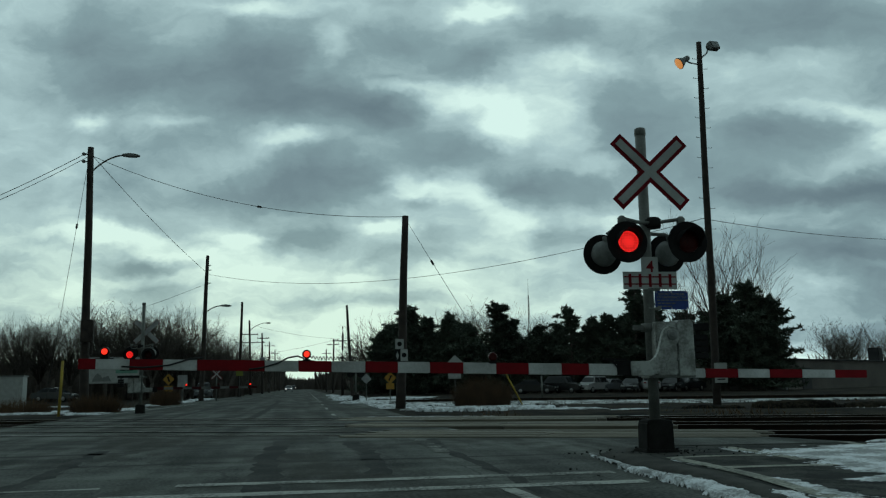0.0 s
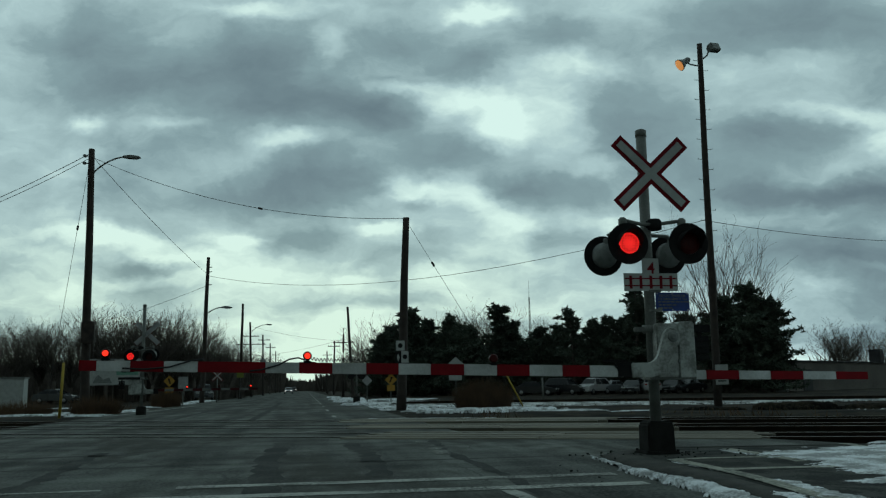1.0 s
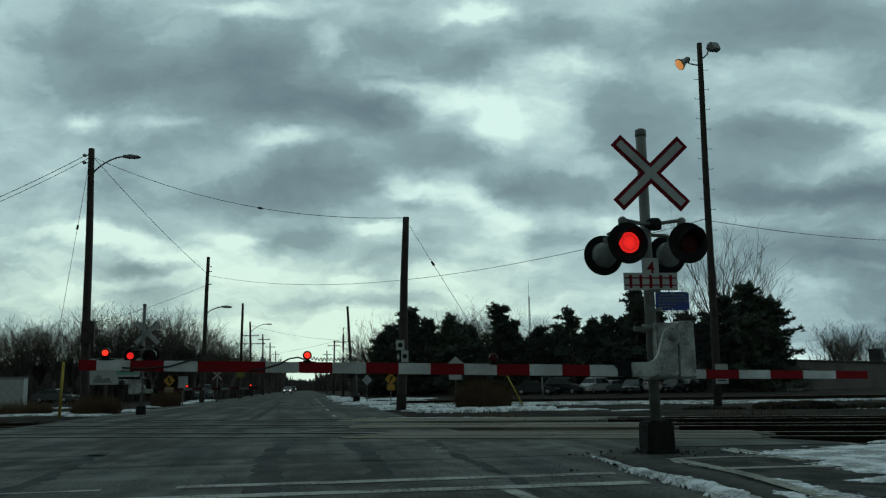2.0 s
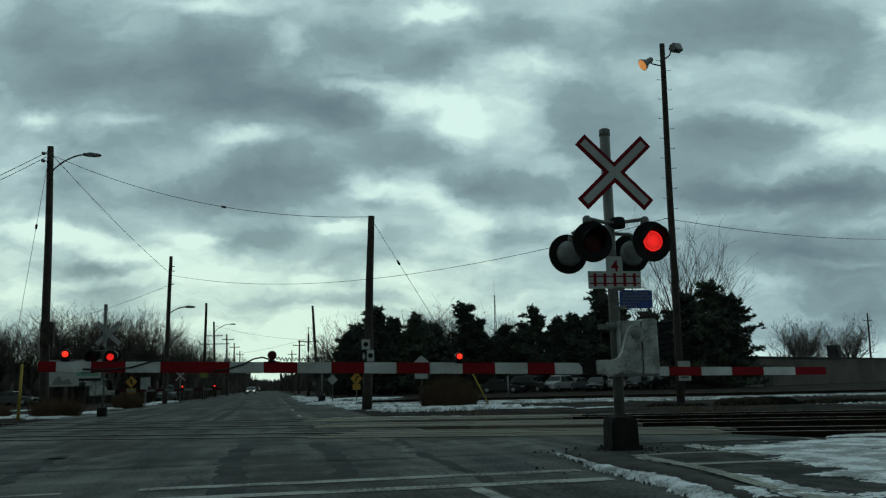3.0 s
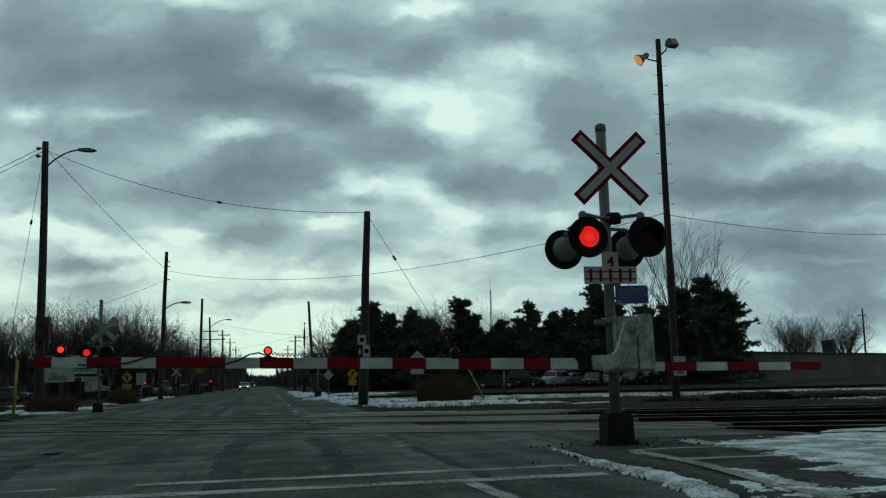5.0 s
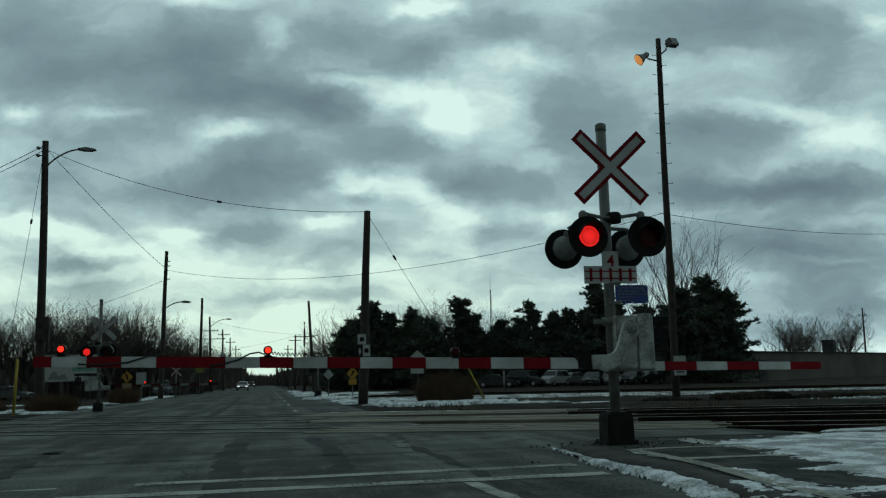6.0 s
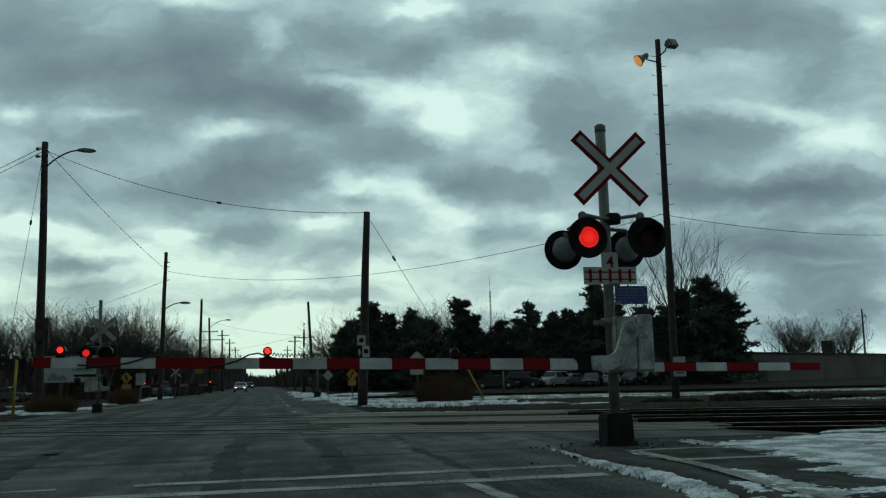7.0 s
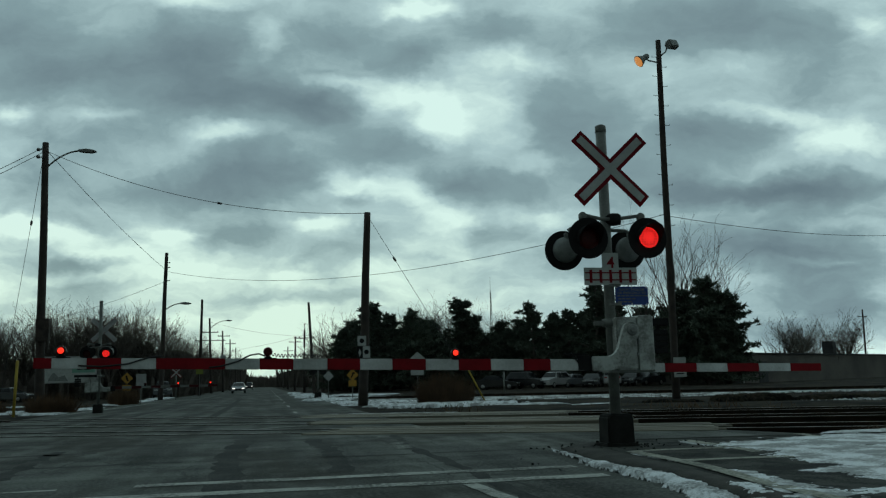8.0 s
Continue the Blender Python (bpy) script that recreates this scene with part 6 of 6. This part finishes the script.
    slab(bm, [(-1.75, 1.95), (-1.5, 2.5), (-1.25, 2.75), (-1.0, 2.5), (-0.8, 2.3), (-0.3, 2.5), (0.0, 1.95)], -0.08, -0.074)
    part("picture", bm, GREY_CAST, panel, "dark faded picture shapes")
    for x in (-1.9, 0.0, 1.9):
        bm = bmesh.new()
        box(bm, (x, 0.12, 2.1), (0.14, 0.14, 4.3))
        part("post", bm, WOOD_POLE, root)


def build_snow():
    top = 0.072
    rows = ((8.3, 10.1, 2.3, 1.5, 0.04, 0.35), (7.3, 8.5, 1.7, 1.2, 0.035, 0.45), (7.0, 7.0, 1.9, 0.9, 0.035, 0.45), (6.3, 10.2, 0.6, 0.9, 0.025, 0.7), (5.2, 6.05, 1.3, 0.33, 0.03, 0.6), (4.25, 6.5, 0.3, 0.4, 0.03, 0.6),
            (4.40, 7.7, 0.14, 0.5, 0.025, 0.8), (4.36, 9.6, 0.05, 0.7, 0.02, 0.6), (5.75, 11.2, 0.1, 0.5, 0.02, 0.7), (9.2, 12.0, 0.9, 0.35, 0.04, 0.5), (5.6, 7.6, 0.5, 0.25, 0.02, 0.8), (4.6, 5.2, 1.2, 0.5, 0.03, 0.5), (6.2, 9.2, 0.5, 0.3, 0.02, 0.8),
            (6.3, 8.1, 0.8, 0.9, 0.03, 0.4), (5.65, 7.0, 0.5, 0.8, 0.03, 0.45), (5.3, 6.2, 0.6, 0.4, 0.03, 0.45), (6.9, 9.2, 1.1, 0.8, 0.03, 0.35), (4.3, 6.9, 0.22, 0.45, 0.03, 0.6), (4.9, 7.1, 0.3, 0.12, 0.012, 0.9), (5.2, 7.9, 0.3, 0.1, 0.012, 0.9))
    for k, (x, y, rx, ry, h, bite) in enumerate(rows):
        snow_patch("snow_patch", x, y, rx, ry, top, h, k * 1.37 + 0.5, bite=bite, cell=0.035)
    for k, (x, y, rx, ry, h, a) in enumerate(((3.83, 10.6, 0.05, 1.0, 0.05, -4), (3.72, 9.3, 0.11, 0.75, 0.07, 0), (3.74, 8.3, 0.14, 0.7, 0.08, 2), (3.68, 7.3, 0.16, 0.7, 0.07, -6), (3.56, 6.3, 0.2, 0.8, 0.06, -8), (3.96, 11.8, 0.04, 0.4, 0.02, -12), (3.90, 6.6, 0.12, 0.5, 0.06, -10))):
        snow_patch("snow_patch", x, y, rx, ry, 0.01 if k < 6 else 0.05, h, k * 2.1 + 9, a, "ridge of dirty snow in the gutter", 0.6, 0.022)
    for k, (x, y, rx, ry, h) in enumerate(((7.6, 36.0, 2.8, 1.1, 0.22), (5.8, 38.2, 1.4, 0.9, 0.16), (5.2, 41.5, 1.6, 0.8, 0.10), (10.5, 35.2, 1.8, 0.5, 0.08), (4.3, 46, 0.9, 2.6, 0.14), (2.95, 54, 0.65, 2.2, 0.2), (4.4, 56, 0.9, 4.0, 0.16), (2.75, 66, 0.5, 2.5, 0.2), (2.9, 80, 0.6, 4.0, 0.2), (3.3, 100, 0.7, 7.0, 0.2), (6.3, 47, 2.0, 1.6, 0.12), (8.8, 44, 2.2, 1.2, 0.1), (3.4, 74, 0.8, 4.0, 0.2),
                                           (4.6, 70, 0.9, 6.0, 0.15), (4.9, 90, 1.0, 8.0, 0.15), (7.5, 62, 2.5, 3.0, 0.1), (8.5, 78, 3, 5, 0.1), (13.0, 33.2, 1.0, 0.3, 0.05))):
        snow_patch("snow_patch", x, y, rx, ry, -0.06, h, k * 1.9 + 20)
    for k, (x, y, rx, ry) in enumerate(((-9.4, 41.5, 1.0, 0.5), (-12.5, 44.0, 1.8, 0.6), (-9.2, 50, 0.7, 2.2), (-15, 62, 2.5, 0.8), (-9.6, 62, 0.8, 3), (-9.8, 74, 0.9, 4), (-13, 47, 2.0, 0.5), (-17, 52, 3.0, 0.7), (-9.9, 90, 1.0, 6))):
        snow_patch("snow_patch", x, y, rx, ry, -0.06, 0.12, k * 2.7 + 50)
    snow_patch("snow_patch", 4.0, 28.4, 2.4, 0.14, 0.0, 0.03, 171.0, -24, "thin line of snow along the planks", 0.5, 0.05)
    snow_patch("snow_patch", 9.5, 26.2, 2.2, 0.10, -0.05, 0.05, 177.0, -24, "thin line of snow along the planks", 0.6, 0.05)
    for k, (x, y, rx, ry, h) in enumerate(((18.2, 30.5, 1.6, 0.7, 0.42), (15.5, 31.8, 1.2, 0.6, 0.25), (21.5, 30.0, 2.0, 0.7, 0.3))):
        snow_patch("earth_mound", x, y, rx, ry, -0.12, h, k * 4.1 + 130, -24, "low dark heap of earth beside the tracks", 0.3, None, EARTH)
    turn = math.degrees(math.atan2(ALONG.y, ALONG.x))
    for k, (al, q, rx, ry) in enumerate(((-4, 46.5, 8, 2.0), (34, 41, 9, 0.5), (20, 42.5, 6, 0.4), (52, 43, 12, 0.7), (-8, 50.5, 9, 1.3), (8, 49.5, 8, 1.2), (-10, 57.6, 14, 0.35), (12, 57.0, 12, 0.35), (26, 54, 12, 0.8), (22, 33.0, 5, 0.5), (12, 34.5, 5, 0.35), (30, 35.5, 8, 0.9), (45, 36, 9, 1.2), (40, 52, 14, 1.0))):
        p = on_tracks(al, q)
        snow_patch("snow_patch", p.x, p.y, rx, ry, -0.06, 0.10, k * 3.3 + 80, turn, "long streak of dirty old snow beside the siding", 0.7, None, DIRTY_SNOW)


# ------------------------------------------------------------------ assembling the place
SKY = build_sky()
build_ground()
build_road()
build_markings()
build_seals()
build_island()

NEAR, NEAR_LAMPS = crossing_signal(pose(4.705, 11.38, 0.13), "galvanised crossing signal with red-edged crossbuck and flashing red lamps")
FAR, FAR_LAMPS = crossing_signal(pose(-6.93, 39.7, 0.0, 0, 0, 180), "crossing signal beyond the tracks seen from behind, red lamp flashing", plates=False, mast_top=4.72, cross=(-0.13, 3.52), drop=0.16, rear=(-0.30, 0.47))

EDGES = [-2.66, -2.46, -2.07, -1.68, -1.28, -0.47, -0.06, 0.35, 0.77, 1.18, 1.59, 2.02, 2.45, 2.88, 3.32, 3.69, 4.16]
STRIPES = [(a - 4.69, b - 4.69, k % 2 == 0) for k, (a, b) in enumerate(zip(EDGES[:-1], EDGES[1:]))]
GATE, GATE_CORES = barrier_gate(pose(4.69, 11.38, 0.13), "lowered crossing gate arm in red and white bands across the road",
                                STRIPES, (-2.36 - 4.69, 0.04 - 4.69, 2.41 - 4.69), 1.03, 0.16, 0.15)
FAR_STRIPES = [(-4.9 + 0.4 * k, -4.5 + 0.4 * k, k % 2 == 0) for k in range(11)]
# far arm's bands take the dimmed sheeting, so its shade is painted in
FAR_GATE, FAR_CORES = barrier_gate(pose(-6.93, 39.7, -0.05, 0, 0, 180), "far lowered crossing gate in red and white bands", FAR_STRIPES, (-4.6, -1.85, -3.23), 1.10, 0.0, 0.11, back=True, bands=(DIM_RED, DIM_WHITE))
FOOT_EDGES = [8.05, 7.55, 7.04, 6.54, 6.06, 5.57, 5.30]
FOOT_STRIPES = [(-(a - 4.95), -(b - 4.95), k % 2 == 0) for k, (a, b) in enumerate(zip(FOOT_EDGES[:-1], FOOT_EDGES[1:]))]
FOOT_GATE, _ = barrier_gate(pose(4.95, 11.6, 0.13, 0, 0, 180), "short lowered footpath gate in red and white bands", FOOT_STRIPES, (), 0.98, -0.05, 0.13, body=False, y=0.0)

build_poles()
build_cables()
build_signs()
build_buildings()
build_cars()
ONCOMING = car("car", -4.0, 122, 0, "silver_car_paint", "sedan", "silver sedan driving towards the crossing with lit headlights", "on", "cars on the road")
FOLLOWING = car("car", -4.0, 203, 0, "black_car_paint", "suv", "dark car following with lit headlights", "on", "cars on the road")
build_trees()
build_snow()
build_tracks()


def build_crumbs():
    """Loose stones and broken asphalt round the signal's foot and along the kerb."""
    rng = random.Random(33)
    bm = bmesh.new()
    for k in range(90):
        if k % 15:
            x, y, z = 4.69 + rng.gauss(0, 0.55), 11.3 + rng.gauss(0, 0.3), 0.072
        else:
            y = rng.uniform(6.0, 11.0)
            x, z = 2.9 + 0.03 * y + rng.gauss(0, 0.1), 0.004
            x = min(x, 3.15)
        r = rng.uniform(0.005, 0.016)
        v = box(bm, (x, y, z + r * 0.5), (r * 2, r * 1.5, r), Euler((rng.uniform(-0.4, 0.4), rng.uniform(-0.4, 0.4), rng.uniform(0, 3))).to_matrix())
    tagged(part("gravel", bm, CONCRETE_DARK), "loose dark stones and asphalt crumbs by the kerb", "gravel", kind="stuff")


build_crumbs()


def flashes(starts, ends, on, off):
    """Rows that bring a lit disc forward during the spans and draw it back between them."""
    rows = []
    state = [(s, on) for s in starts] + [(e, off) for e in ends]
    state.sort(key=lambda r: r[0])
    now = off if state[0][1] is on else on
    rows.append((0.0, now))
    for t, m in state:
        if 0.04 < t < 7.97:
            rows += [(t - 1 / 30, now), (t, m)]
        now = m
    rows.append((8.0, now))
    return rows


def motions():
    walk(SKY, [(t, pose(0, 0, 0, 8.6, 1.4, -11.5 - 1.75 * (8 - t) / 8)) for t in (0.0, 4.0, 8.0)])
    right = [0.1667, 1.3667, 2.6, 3.8333, 5.0333, 6.2667, 7.4667]
    left = [0.7333, 1.9667, 3.1667, 4.3667, 5.6, 6.8333]

    def pair(a, b, a_pose, b_pose, dy):
        """a is lit in the left phase, b in the right."""
        a_on, b_on = pose(*a_pose), pose(*b_pose)
        a_off, b_off = pose(a_pose[0], a_pose[1] - dy, a_pose[2]), pose(b_pose[0], b_pose[1] - dy, b_pose[2])
        walk(a, flashes(left, right, a_on, a_off))
        walk(b, flashes(right, left, b_on, b_off))
    for lamps in (NEAR_LAMPS, FAR_LAMPS):
        for a, b, face in (("fl", "fr", -1), ("br", "bl", 1)):
            p, q = lamps[a].matrix_basis.translation.copy(), lamps[b].matrix_basis.translation.copy()
            pair(lamps[a], lamps[b], (p.x, p.y + face * 0.04, p.z), (q.x, q.y + face * 0.04, q.z), face * 0.05)
    for cores, draw in ((GATE_CORES, -0.03), (FAR_CORES, 0.03)):
        p, q = cores[1].matrix_basis.translation.copy(), cores[2].matrix_basis.translation.copy()
        pair(cores[1], cores[2], tuple(p), tuple(q), draw)
    walk(ONCOMING, [(0.0, pose(-3.4, 214, 0)), (4.0, pose(-3.4, 166, 0)), (8.0, pose(-3.4, 122, 0))])
    walk(FOLLOWING, [(0.0, pose(-3.4, 330, 0)), (4.0, pose(-3.4, 265, 0)), (8.0, pose(-3.4, 203, 0))])


motions()
